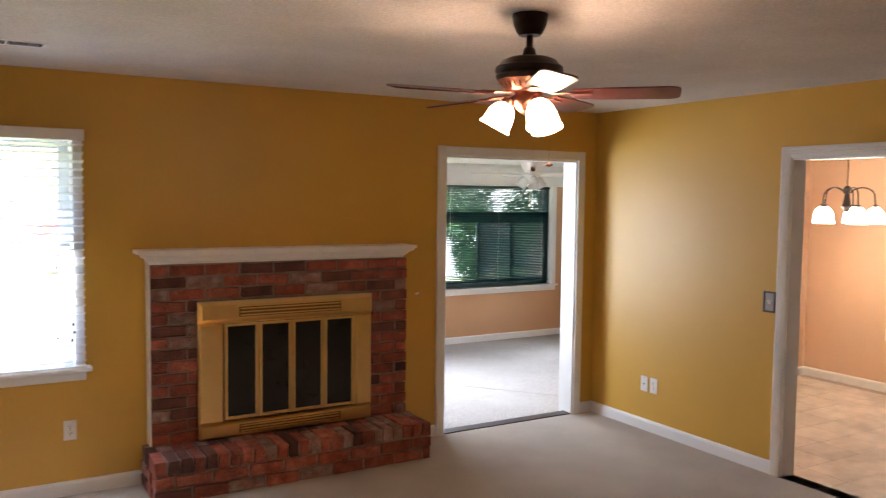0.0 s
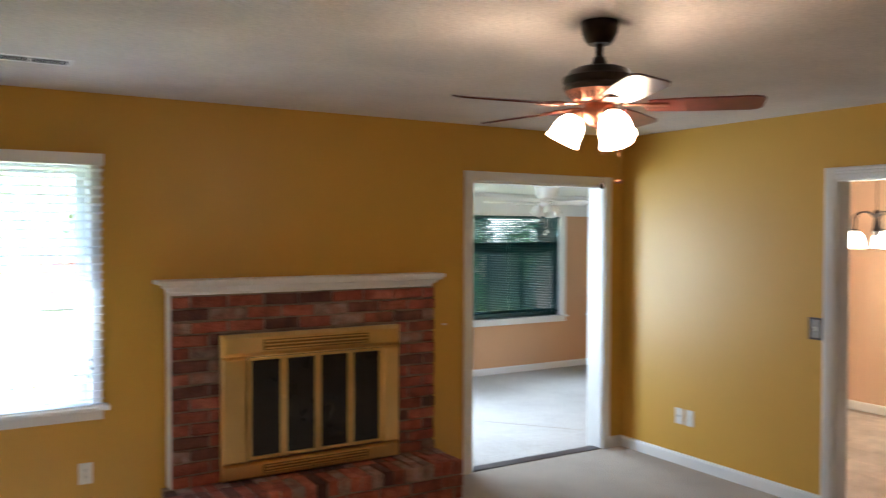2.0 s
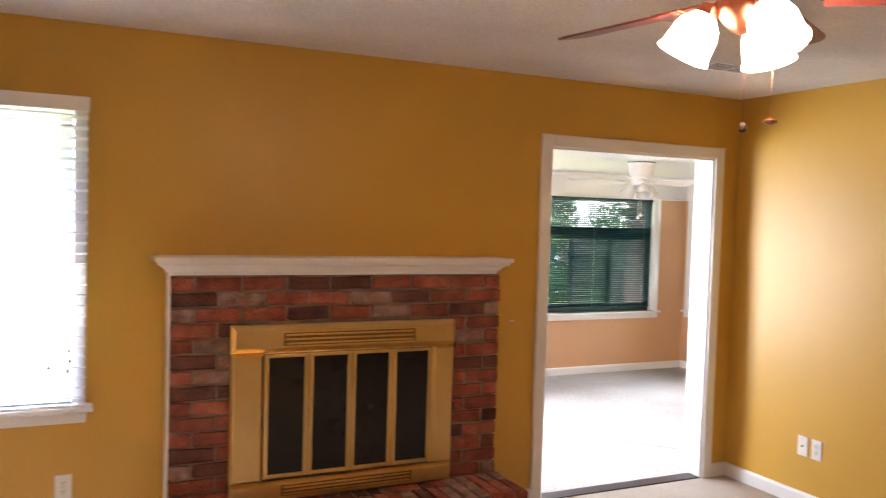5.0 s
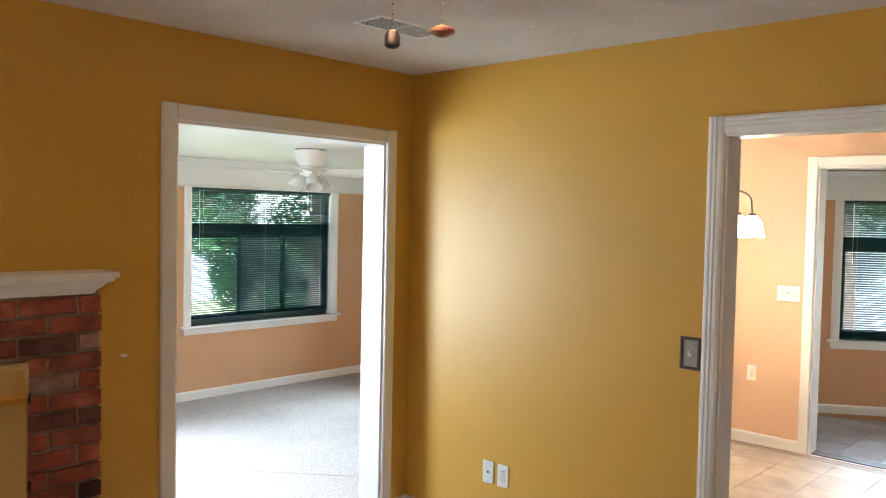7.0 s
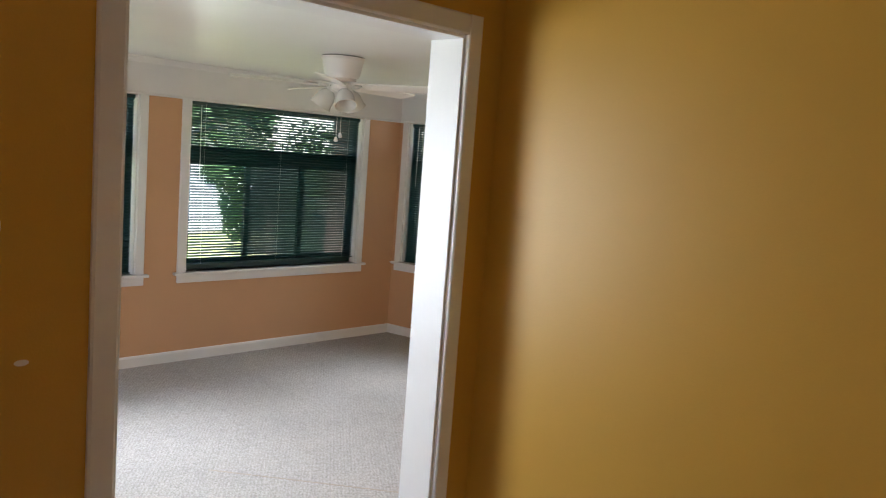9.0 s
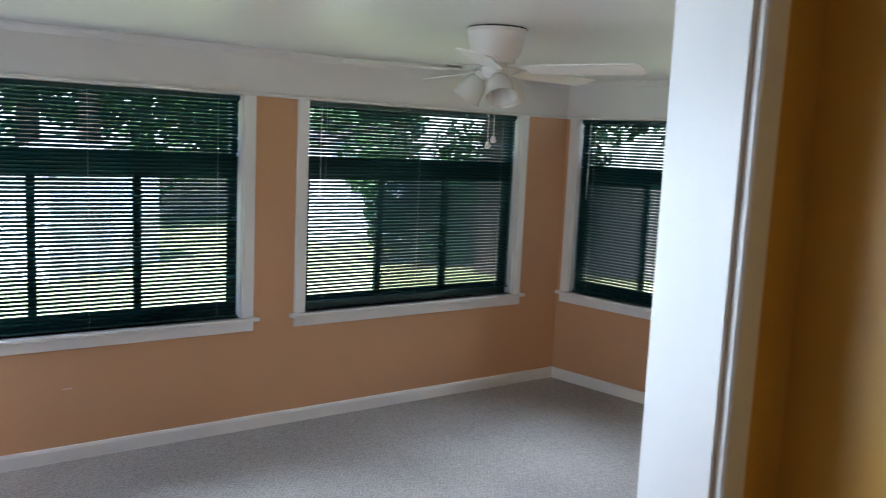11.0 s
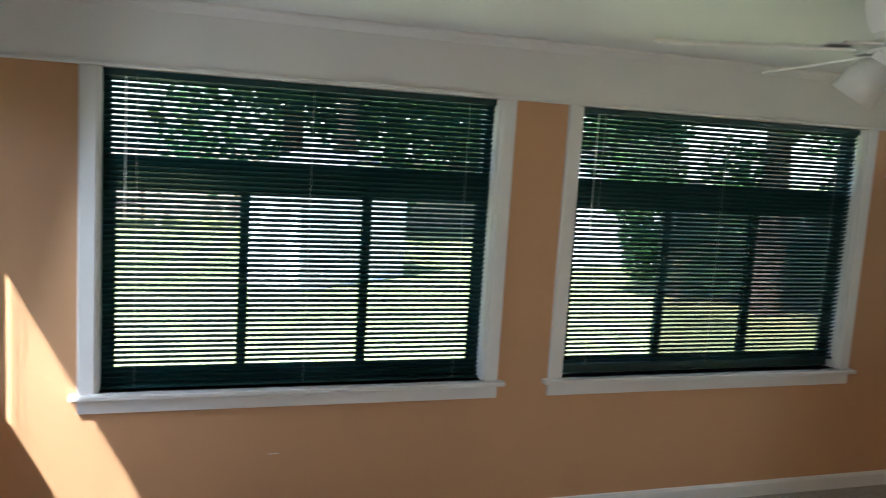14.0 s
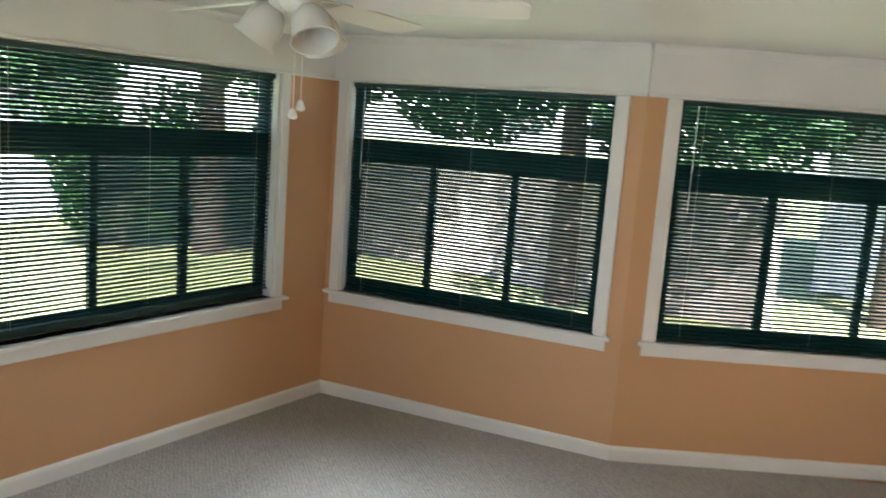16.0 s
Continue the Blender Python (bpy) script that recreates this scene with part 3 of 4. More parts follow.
# ---- living room window ----
def living_window():
    m = pose(-4.70, 0, 0)
    w, z0, z1 = 0.80, 0.755, 2.055
    top = empty("window_7", m, "white double-hung window with flat white casing", "window", kind="structure")
    for x, s in ((0, -1), (w, 1)):
        bm = bmesh.new()
        profile_run(bm, [(o * 0.8, -d) for o, d in FLAT], (x, 0, z0), (x, 0, z1), (s, 0, 0), (0, 1, 0))
        part("side_casing", bm, M_WHITE, top)
    part("head_casing", box(bmesh.new(), -0.056, w + 0.056, -0.018, 0, z1, z1 + 0.056, 0.003), M_WHITE, top)
    part("stool", box(bmesh.new(), -0.085, w + 0.085, -0.085, 0.06, z0 - 0.025, z0, 0.006), M_WHITE, top)
    part("apron", box(bmesh.new(), -0.06, w + 0.06, -0.016, 0, z0 - 0.085, z0 - 0.0255, 0.004), M_WHITE, top)
    zm = 1.42
    for nm, a, b, yy in (("sash", z0 + 0.002, zm + 0.025, 0.085), ("sash", zm - 0.025, z1 - 0.002, 0.115)):
        s = bmesh.new()
        for q in ((0.002, 0.06, a, b), (w - 0.06, w - 0.002, a, b), (0.06, w - 0.06, a, a + 0.05), (0.06, w - 0.06, b - 0.05, b)):
            box(s, q[0], q[1], yy, yy + 0.028, q[2], q[3], 0.003)
        sash = part(nm, s, M_WHITE, top, "white painted sash")
        pane = part("pane", box(bmesh.new(), 0.06, w - 0.06, yy + 0.012, yy + 0.016, a + 0.05, b - 0.05), M_GLASS, sash, "clear glass")
        pane.visible_shadow = False
    bl = empty("window_blind", pose(-4.728, 0, 0), "white wooden slat blind, slats open, with a valance", "blind")
    W = 0.885
    part("valance", box(bmesh.new(), -0.004, W + 0.004, -0.082, -0.020, 2.045, 2.108, 0.004), M_WHITE, bl)
    part("bottom_rail", box(bmesh.new(), 0, W, -0.078, -0.028, 0.749, 0.765, 0.004), M_WSLAT, bl)
    me = mesh_of("slat", slat_mesh(W, 0.050, 0.002, 0.0028), M_WSLAT, smooth=True)
    for i in range(28):
        piece("slat", me, bl, pose(0, -0.053, 0.790 + i * 0.0455, -15 + random.uniform(-1, 1), 0, 0))
    for x in (0.055, 0.095, W - 0.11, W - 0.05):
        c = bmesh.new()
        for dy in (-0.079, -0.027):
            tube(c, [(x, dy, 0.76), (x, dy, 2.05)], 0.0012, 4)
        part("ladder_cord", c, M_WSLAT, bl)
    part("tilt_wand", tube(bmesh.new(), [(0.065, -0.088, 2.045), (0.062, -0.092, 1.27)], 0.004, 8), M_SLOT, bl, "dark tilt wand")
    for x, z in ((W - 0.15, 1.325), (W - 0.15, 0.93), (W - 0.07, 1.00), (W - 0.066, 0.955), (W - 0.075, 0.91)):
        part("cord_tassel", lathe(bmesh.new(), [(0, 0), (0.006, 0.001), (0.007, 0.008), (0.004, 0.018), (0, 0.02)], 10, pose(x, -0.088, z)), M_PEWTER, bl, "dark cord tassel")
        part("pull_cord", tube(bmesh.new(), [(x, -0.088, z + 0.018), (x, -0.086, 2.045)], 0.0010, 4), M_WSLAT, bl)


living_window()


# ---- fireplace ----
BX0, BX1, BY = -3.495, -1.79, -0.10
HX0, HX1, HY, HZ = -3.545, -1.765, -0.42, 0.245
FIREPLACE = empty("fireplace", None, "old red brick fireplace with a raised brick hearth", "fireplace")
FX0, FX1, FZ1 = -3.23, -2.07, 1.085
bm = bmesh.new()
box(bm, BX0 + 0.008, BX1 - 0.008, BY + 0.010, -0.001, HZ - 0.01, 1.335)
part("mortar", bm, M_MORTAR, FIREPLACE, "grey brown mortar")
bm = bmesh.new()
box(bm, HX0 + 0.012, HX1 - 0.012, HY + 0.012, -0.002, 0.0, HZ - 0.010)
part("mortar", bm, M_MORTAR, FIREPLACE, "grey brown mortar")
# mantel
mt = empty("mantel_shelf", None, "white painted moulded mantel shelf over the brickwork", "mantel")
bm = bmesh.new()
prof = [(0, 1.335), (0.118, 1.335), (0.122, 1.350), (0.135, 1.358), (0.150, 1.375), (0.172, 1.386), (0.174, 1.3985), (0, 1.3985)]
mx0, mx1 = -3.51, -1.825
lo = [bm.verts.new((mx0 - max(0, o - 0.118), -o, z)) for o, z in prof]
hi = [bm.verts.new((mx1 + max(0, o - 0.118), -o, z)) for o, z in prof]
for i in range(len(prof)):
    j = (i + 1) % len(prof)
    bm.faces.new((lo[i], lo[j], hi[j], hi[i]))
bm.faces.new(lo)
bm.faces.new(hi[::-1])
part("moulding", bm, M_WHITE, mt)
part("shelf", box(bmesh.new(), mx0 - 0.067, mx1 + 0.067, -0.187, 0, 1.399, 1.421, 0.003), M_WHITE, mt)

# brass fire screen
fs = empty("fireplace_screen", None, "polished brass fireplace screen with four smoked glass doors", "fireplace screen")
FY = BY - 0.001
def bar(name, x0, x1, z0, z1, y0, y1, material, parent, bevel=0.004, label=""):
    return part(name, box(bmesh.new(), x0, x1, y0, y1, z0, z1, bevel), material, parent, label)
DZ0, DZ1 = 0.355, 0.958


def bevelled_panel(x0, x1, z0, z1, d, rim):
    """A panel on the plane y FY, its outer faces chamfered by rim towards the room."""
    bm = bmesh.new()
    back = [bm.verts.new((x, FY, z)) for x, z in ((x0, z0), (x1, z0), (x1, z1), (x0, z1))]
    mid = [bm.verts.new((x, FY - d * 0.55, z)) for x, z in ((x0, z0), (x1, z0), (x1, z1), (x0, z1))]
    front = [bm.verts.new((x, FY - d, z)) for x, z in ((x0 + rim, z0 + rim), (x1 - rim, z0 + rim), (x1 - rim, z1 - rim), (x0 + rim, z1 - rim))]
    bm.faces.new(back[::-1])
    bm.faces.new(front)
    for lo, hi in ((back, mid), (mid, front)):
        for i in range(4):
            bm.faces.new((lo[i], lo[(i + 1) % 4], hi[(i + 1) % 4], hi[i]))
    bmesh.ops.recalc_face_normals(bm, faces=bm.faces)
    return bm


part("top_panel", bevelled_panel(FX0, FX1, 0.968, 1.098, 0.050, 0.022), M_BRASS, fs)
part("bottom_panel", bevelled_panel(FX0 + 0.004, FX1 - 0.004, HZ + 0.002, DZ0 - 0.012, 0.046, 0.012), M_BRASS, fs)
part("side_panel", bevelled_panel(FX0 + 0.002, -3.075, DZ0 - 0.010, 0.966, 0.044, 0.014), M_BRASS, fs)
part("side_panel", bevelled_panel(-2.195, FX1 - 0.002, DZ0 - 0.010, 0.966, 0.044, 0.014), M_BRASS, fs)
bar("door_track", -3.074, -2.196, DZ1 + 0.001, 0.966, FY - 0.030, FY, M_BRASS, fs, 0.002)
bar("firebox_back", -3.074, -2.196, DZ0, DZ1, FY - 0.008, FY, M_SLOT, fs, 0.0, "black firebox")
# flat plates on the panel faces; dark colour stands for recess shade
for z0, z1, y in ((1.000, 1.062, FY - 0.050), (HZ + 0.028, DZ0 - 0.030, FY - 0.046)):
    g = bar("vent_grille", FX0 + 0.245, FX1 - 0.235, z0, z1, y - 0.003, y - 0.0005, M_BRASS_SHADE, fs, 0.001, "thin brass plate, recess shade put into its colour")
    n = max(2, round((z1 - z0) / 0.020))
    for k in range(n):
        zc = z0 + (z1 - z0) * (k + 0.5) / n
        part("louvre", box(bmesh.new(), FX0 + 0.255, FX1 - 0.245, y - 0.010, y - 0.0032, zc - 0.0045, zc + 0.0035, 0.001), M_BRASS, g, "narrow brass louvre")
dx0, dx1 = -3.072, -2.198
dw = (dx1 - dx0) / 4
for i in range(4):
    a, b = dx0 + dw * i + 0.0015, dx0 + dw * (i + 1) - 0.0015
    d = bmesh.new()
    y0, y1 = FY - 0.034, FY - 0.018
    for q in ((a, a + 0.021, DZ0 + 0.002, DZ1 - 0.002), (b - 0.021, b, DZ0 + 0.002, DZ1 - 0.002), (a + 0.021, b - 0.021, DZ0 + 0.002, DZ0 + 0.022), (a + 0.021, b - 0.021, DZ1 - 0.018, DZ1 - 0.002)):
        box(d, q[0], q[1], y0, y1, q[2], q[3], 0.003)
    door = part("glass_door", d, M_BRASS, fs, "brass-framed folding door")
    part("pane", box(bmesh.new(), a + 0.019, b - 0.019, y0 + 0.006, y0 + 0.010, DZ0 + 0.020, DZ1 - 0.016), M_SMOKE, door, "dark smoked glass")
for x in (dx0 + dw, dx0 + 3 * dw):
    h = bmesh.new()
    tube(h, [(x, FY - 0.036, 0.60), (x, FY - 0.056, 0.615), (x, FY - 0.058, 0.66), (x, FY - 0.056, 0.705), (x, FY - 0.036, 0.72)], 0.006, 8)
    part("handle", h, M_BRASS, fs, "brass bail handle", smooth=True)
for z in (0.945, 0.62):
    bar("hinge_clip", FX1 - 0.001, FX1 + 0.007, z, z + 0.035, FY - 0.03, FY - 0.01, M_SLOT, fs, 0.001)

# bricks
def brick_mesh(l, h, d, seed):
    r = random.Random(seed)
    b = bmesh.new()
    box(b, -l / 2, l / 2, -d / 2, d / 2, -h / 2, h / 2, 0.004)
    for v in b.verts:
        v.co += Vector((r.uniform(-1, 1) * 0.0050, r.uniform(-1, 1) * 0.0045, r.uniform(-1, 1) * 0.0050))
    return b
BMESH = {}
def brick_of(l, h, d, kind, seed):
    key = (round(l, 3), round(h, 3), round(d, 3), kind, seed % 6)
    if key not in BMESH:
        BMESH[key] = mesh_of("brick", brick_mesh(l, h, d, seed % 6), (M_BRICK, M_BRICK_D, M_BRICK_G)[kind])
    return BMESH[key]
rb = random.Random(7)
def pick_kind(red=0.62, dark=0.18):
    """Red, charred or limed brick."""
    v = rb.random()
    return 0 if v < red else (1 if v < red + dark else 2)
course, joint, blen = (1.335 - HZ - 0.004) / 15, 0.013, 0.203
z = HZ + 0.004
row = 0
while z + course - joint < 1.34:
    x = BX0
    off = 0.0 if row % 2 else -(blen + joint) / 2
    xs = BX0 + off
    while xs < BX1 - 0.01:
        a, b = max(xs, BX0), min(xs + blen, BX1)
        zc = z + (course - joint) / 2
        spans = [(a, b)]
        if HZ < zc < FZ1:
            spans = [(p, q) for p, q in ((a, min(b, FX0 + 0.01)), (max(a, FX1 - 0.01), b)) if q - p > 0.03]
        for p, q in spans:
            if q - p > 0.03:
                ll = round((q - p) / 0.01) * 0.01
                piece("brick", brick_of(ll, course - joint, 0.05, pick_kind(), rb.randrange(9)), FIREPLACE,
                      pose((p + q) / 2, BY + 0.025 + rb.uniform(-0.004, 0.003), zc, rb.uniform(-0.8, 0.8), rb.uniform(-0.6, 0.6), rb.uniform(-0.8, 0.8)))
        xs += blen + joint
    z += course
    row += 1
# white painted board down the left return
part("edge_board", box(bmesh.new(), BX0 - 0.012, BX0 - 0.001, BY + 0.006, -0.001, HZ, 1.334, 0.002), M_WHITE, FIREPLACE, "white painted edge board")
# right return of the breast
for zi in range(14):
    for xx in (BX1 - 0.02,):
        piece("brick", brick_of(0.04, course - joint, 0.05, pick_kind(), rb.randrange(9)), FIREPLACE, pose(xx, -0.03, HZ + 0.004 + zi * course + 0.032))
# hearth: rowlock course above two flat courses
n = 25
for i in range(n):
    x = HX0 + (HX1 - HX0) * (i + 0.5) / n
    piece("brick", brick_of(round((HX1 - HX0) / n - 0.012, 3), 0.085, 0.20, pick_kind(0.42, 0.20), rb.randrange(9)), FIREPLACE,
          pose(x, HY + 0.10 + rb.uniform(-0.004, 0.004), HZ - 0.0425 + rb.uniform(-0.003, 0.003), rb.uniform(-1, 1), rb.uniform(-1.2, 1.2), rb.uniform(-1, 1)))
    piece("brick", brick_of(round((HX1 - HX0) / n - 0.012, 3), 0.085, 0.12, pick_kind(0.35, 0.20), rb.randrange(9)), FIREPLACE,
              pose(x, HY + 0.265 + rb.uniform(-0.003, 0.003), HZ - 0.0435 + rb.uniform(-0.003, 0.002), 0, rb.uniform(-1, 1), rb.uniform(-1, 1)))
for k in range(2):
    zc = 0.038 + k * 0.078
    xs = HX0 - (0.1 if k else 0)
    while xs < HX1 - 0.02:
        a, b = max(xs, HX0), min(xs + blen, HX1)
        if b - a > 0.03:
            piece("brick", brick_of(round((b - a) / 0.01) * 0.01, 0.064, 0.09, pick_kind(), rb.randrange(9)), FIREPLACE,
                  pose((a + b) / 2, HY + 0.045 + rb.uniform(-0.004, 0.004), zc, rb.uniform(-0.8, 0.8), rb.uniform(-0.6, 0.6), 0))
        xs += blen + joint
    for xx in (HX0 + 0.05, HX1 - 0.05):
        for yy in (HY + 0.195, HY + 0.335):
            piece("brick", brick_of(0.10, 0.064, 0.125, pick_kind(), rb.randrange(9)), FIREPLACE, pose(xx, yy, zc))


# ---- ceiling fans ----
def blade(r0, r1, w0, w1, thick):
    """A blade along +x with a rounded tip."""
    bm = bmesh.new()
    out = [(r0, -w0 / 2), (r0 + 0.12, -w1 / 2 * 0.94), (r1 - 0.035, -w1 / 2), (r1 - 0.010, -w1 / 2 * 0.86), (r1, -w1 / 2 * 0.62), (r1, w1 / 2 * 0.62), (r1 - 0.010, w1 / 2 * 0.86), (r1 - 0.035, w1 / 2), (r0 + 0.12, w1 / 2 * 0.94), (r0, w0 / 2)]
    lo = [bm.verts.new((x, y, 0)) for x, y in out]
    hi = [bm.verts.new((x, y, thick)) for x, y in out]
    bm.faces.new(lo[::-1])
    bm.faces.new(hi)
    for i in range(len(out)):
        j = (i + 1) % len(out)
        bm.faces.new((lo[i], lo[j], hi[j], hi[i]))
    return bm


BELL = [(0.021, 0.0), (0.034, -0.010), (0.051, -0.030), (0.061, -0.055), (0.064, -0.080), (0.066, -0.105), (0.074, -0.124)]


def bell_shade(m, scale=1.0):
    pr = [(r * scale, z * scale) for r, z in BELL] + [(r * scale - 0.004, z * scale) for r, z in reversed(BELL)]
    return lathe(bmesh.new(), pr, 24, m)


f1 = empty("ceiling_fan", pose(-2.59, -2.565, H), "dark bronze ceiling fan with reddish wooden blades and three lit shades", "ceiling fan")
part("canopy", lathe(bmesh.new(), [(0, 0), (0.066, 0), (0.068, -0.006), (0.062, -0.04), (0.050, -0.066), (0.040, -0.078), (0, -0.078)]), M_BRONZE, f1, smooth=True)
part("downrod", lathe(bmesh.new(), [(0.013, -0.07), (0.013, -0.12), (0.020, -0.125), (0.030, -0.158), (0.030, -0.162)], 16), M_BRONZE, f1, smooth=True)
part("motor", lathe(bmesh.new(), [(0, -0.158), (0.075, -0.160), (0.100, -0.170), (0.112, -0.186), (0.126, -0.196), (0.128, -0.212), (0.122, -0.222), (0.126, -0.230), (0.120, -0.244), (0, -0.244)], 36), M_BRONZE, f1, smooth=True)
mo = part("motor_base", lathe(bmesh.new(), [(0.120, -0.2445), (0.112, -0.254), (0.092, -0.276), (0.086, -0.282), (0.060, -0.286), (0, -0.286)], 36), M_COPPER, f1, "copper vented motor base", smooth=True)
vb = bmesh.new()
for i in range(30):
    a = 2 * math.pi * i / 30
    vb2 = Matrix.Rotation(a, 4, "Z")
    c = [vb2 @ Vector(p) for p in ((0.113, -0.0025, -0.256), (0.113, 0.0025, -0.256), (0.0955, 0.0025, -0.275), (0.0955, -0.0025, -0.275))]
    vb.faces.new([vb.verts.new(p) for p in c])
part("vent_slot", vb, M_SLOT, mo, "dark vent slots")
part("light_hub", lathe(bmesh.new(), [(0.05, -0.2865), (0.052, -0.295), (0.060, -0.31), (0.058, -0.33), (0.045, -0.35), (0.03, -0.365), (0.012, -0.375), (0, -0.377)], 24), M_COPPER, f1, smooth=True)
for i in range(5):
    a = 72 * i + 28
    R = pose(0, 0, 0, 0, 0, a)
    arm = bmesh.new()
    box(arm, 0.085, 0.20, -0.016, 0.016, -0.296, -0.290, 0.002)
    box(arm, 0.155, 0.235, -0.036, 0.036, -0.302, -0.2965, 0.002)
    o = part("blade_bracket", arm, M_COPPER, f1, "copper blade iron")
    o.matrix_basis = R
    o2 = part("blade", blade(0.165, 0.55, 0.095, 0.125, 0.006), M_BLADE, f1, "reddish walnut blade")
    o2.matrix_basis = R @ pose(0, 0, -0.300, -12, 0, 0)
LAMPS = []
for a in (138, 258, 18):
    R = pose(0, 0, 0, 0, 0, a)
    o = part("lamp_arm", tube(bmesh.new(), [(0.035, 0, -0.322), (0.058, 0, -0.306), (0.077, 0, -0.318)], 0.009, 8), M_COPPER, f1, smooth=True)
    o.matrix_basis = R
    o = part("shade_holder", lathe(bmesh.new(), [(0, 0.012), (0.022, 0.010), (0.025, -0.008), (0.023, -0.012)], 16, pose(0.077, 0, -0.320, 0, -28, 0)), M_COPPER, f1, smooth=True)
    o.matrix_basis = R
    o = part("shade", bell_shade(pose(0.080, 0, -0.326, 0, -28, 0), 0.84), M_LAMP, f1, "lit frosted bell glass", smooth=True)
    o.matrix_basis = R
for x, y, zb, k in ((0.075, 0.065, -0.557, 0), (0.130, 0.035, -0.545, 1)):
    ch = bmesh.new()
    zz = -0.335
    tube(ch, [(x * 0.3, y * 0.3, -0.335), (x, y, -0.334)], 0.002, 5)
    while zz > zb:
        bmesh.ops.create_icosphere(ch, subdivisions=1, radius=0.0014, matrix=pose(x, y, zz))
        zz -= 0.0062
    part("pull_chain", ch, M_COPPER, f1, "beaded metal chain")
    part("chain_fob", lathe(bmesh.new(), ([(0, 0), (0.004, -0.002), (0.016, -0.007), (0.016, -0.011), (0.006, -0.016), (0, -0.017)] if k else [(0, 0), (0.006, -0.002), (0.0095, -0.008), (0.0095, -0.020), (0.006, -0.023), (0, -0.024)]), 14, pose(x, y, zb)), M_COPPER if k else M_BRONZE, f1, smooth=True)

f2 = empty("ceiling_fan", pose(0.84, 2.00, SC), "white enamel flush-mounted ceiling fan with white blades, switched off", "ceiling fan")
part("mount_ring", lathe(bmesh.new(), [(0, -0.001), (0.128, -0.001), (0.128, -0.006), (0, -0.006)], 36), M_SLOT, f2, "dark gap at the ceiling", smooth=True)
part("motor", lathe(bmesh.new(), [(0.0, -0.006), (0.132, -0.0065), (0.132, -0.022), (0.126, -0.028), (0.112, -0.10), (0.100, -0.125), (0.088, -0.132), (0.088, -0.150), (0.05, -0.156), (0, -0.156)], 40), M_FANWHITE, f2, smooth=True)
part("light_hub", lathe(bmesh.new(), [(0.05, -0.1565), (0.062, -0.170), (0.060, -0.196), (0.042, -0.212), (0, -0.215)], 28), M_FANWHITE, f2, smooth=True)
for i in range(5):
    R = pose(0, 0, 0, 0, 0, 72 * i + 8)
    arm = bmesh.new()
    box(arm, 0.07, 0.17, -0.013, 0.013, -0.166, -0.158, 0.003)
    box(arm, 0.14, 0.215, -0.032, 0.032, -0.171, -0.1665, 0.002)
    o = part("blade_bracket", arm, M_FANWHITE, f2)
    o.matrix_basis = R
    o = part("blade", blade(0.15, 0.665, 0.10, 0.130, 0.006), M_FANWHITE, f2, "white blade")
    o.matrix_basis = R @ pose(0, 0, -0.180, -12, 0, 0)
for a in (245, 5, 125):
    R = pose(0, 0, 0, 0, 0, a)
    o = part("shade_holder", lathe(bmesh.new(), [(0, 0.012), (0.024, 0.010), (0.027, -0.010), (0.024, -0.014)], 16, pose(0.062, 0, -0.196, 0, -32, 0)), M_FANWHITE, f2, smooth=True)
    o.matrix_basis = R
    o = part("shade", bell_shade(pose(0.068, 0, -0.204, 0, -32, 0), 0.93), M_FROST, f2, "unlit frosted glass shade", smooth=True)
    o.matrix_basis = R
for x, y, zb in ((-0.06, -0.05, -0.487), (-0.03, -0.05, -0.462)):
    part("pull_chain", tube(bmesh.new(), [(x, y, -0.21), (x, y, zb)], 0.0012, 5), M_FANWHITE, f2, "thin pull chain")
    part("chain_fob", lathe(bmesh.new(), [(0, 0), (0.008, -0.008), (0.014, -0.025), (0.010, -0.032), (0, -0.034)], 14, pose(x, y, zb)), M_FANWHITE, f2, "white bell-shaped fob", smooth=True)

# ---- kitchen ----
ch = empty("chandelier", pose(1.97, -0.90, H), "aged bronze five-arm chandelier with lit bell glass shades", "chandelier")
part("canopy", lathe(bmesh.new(), [(0, 0), (0.06, 0), (0.058, -0.012), (0.03, -0.028), (0, -0.03)]), M_BRONZE, ch, smooth=True)
part("stem", tube(bmesh.new(), [(0, 0, -0.03), (0, 0, -0.57)], 0.005, 8), M_BRONZE, ch)
part("hub", lathe(bmesh.new(), [(0, -0.55), (0.020, -0.56), (0.034, -0.585), (0.018, -0.62), (0.030, -0.70), (0.040, -0.73), (0.022, -0.765), (0, -0.785)], 20), M_BRONZE, ch, smooth=True)
for i in range(5):
    R = pose(0, 0, 0, 0, 0, 72 * i + 20)
    pts = [(0.02, 0, -0.60)] + [(0.115 - 0.095 * math.cos(t), 0, -0.645 + 0.075 * math.sin(t)) for t in [0.4 + 0.35 * k for k in range(8)]] + [(0.215, 0, -0.715)]
    o = part("arm", tube(bmesh.new(), pts, 0.006, 8), M_BRONZE, ch, smooth=True)
    o.matrix_basis = R
    o = part("shade_holder", lathe(bmesh.new(), [(0, 0.01), (0.020, 0.006), (0.024, -0.016)], 14, pose(0.216, 0, -0.722)), M_BRONZE, ch, smooth=True)
    o.matrix_basis = R
    o = part("shade", bell_shade(pose(0.216, 0, -0.732), 1.12), M_KLAMP, ch, "lit frosted bell glass", smooth=True)
    o.matrix_basis = R


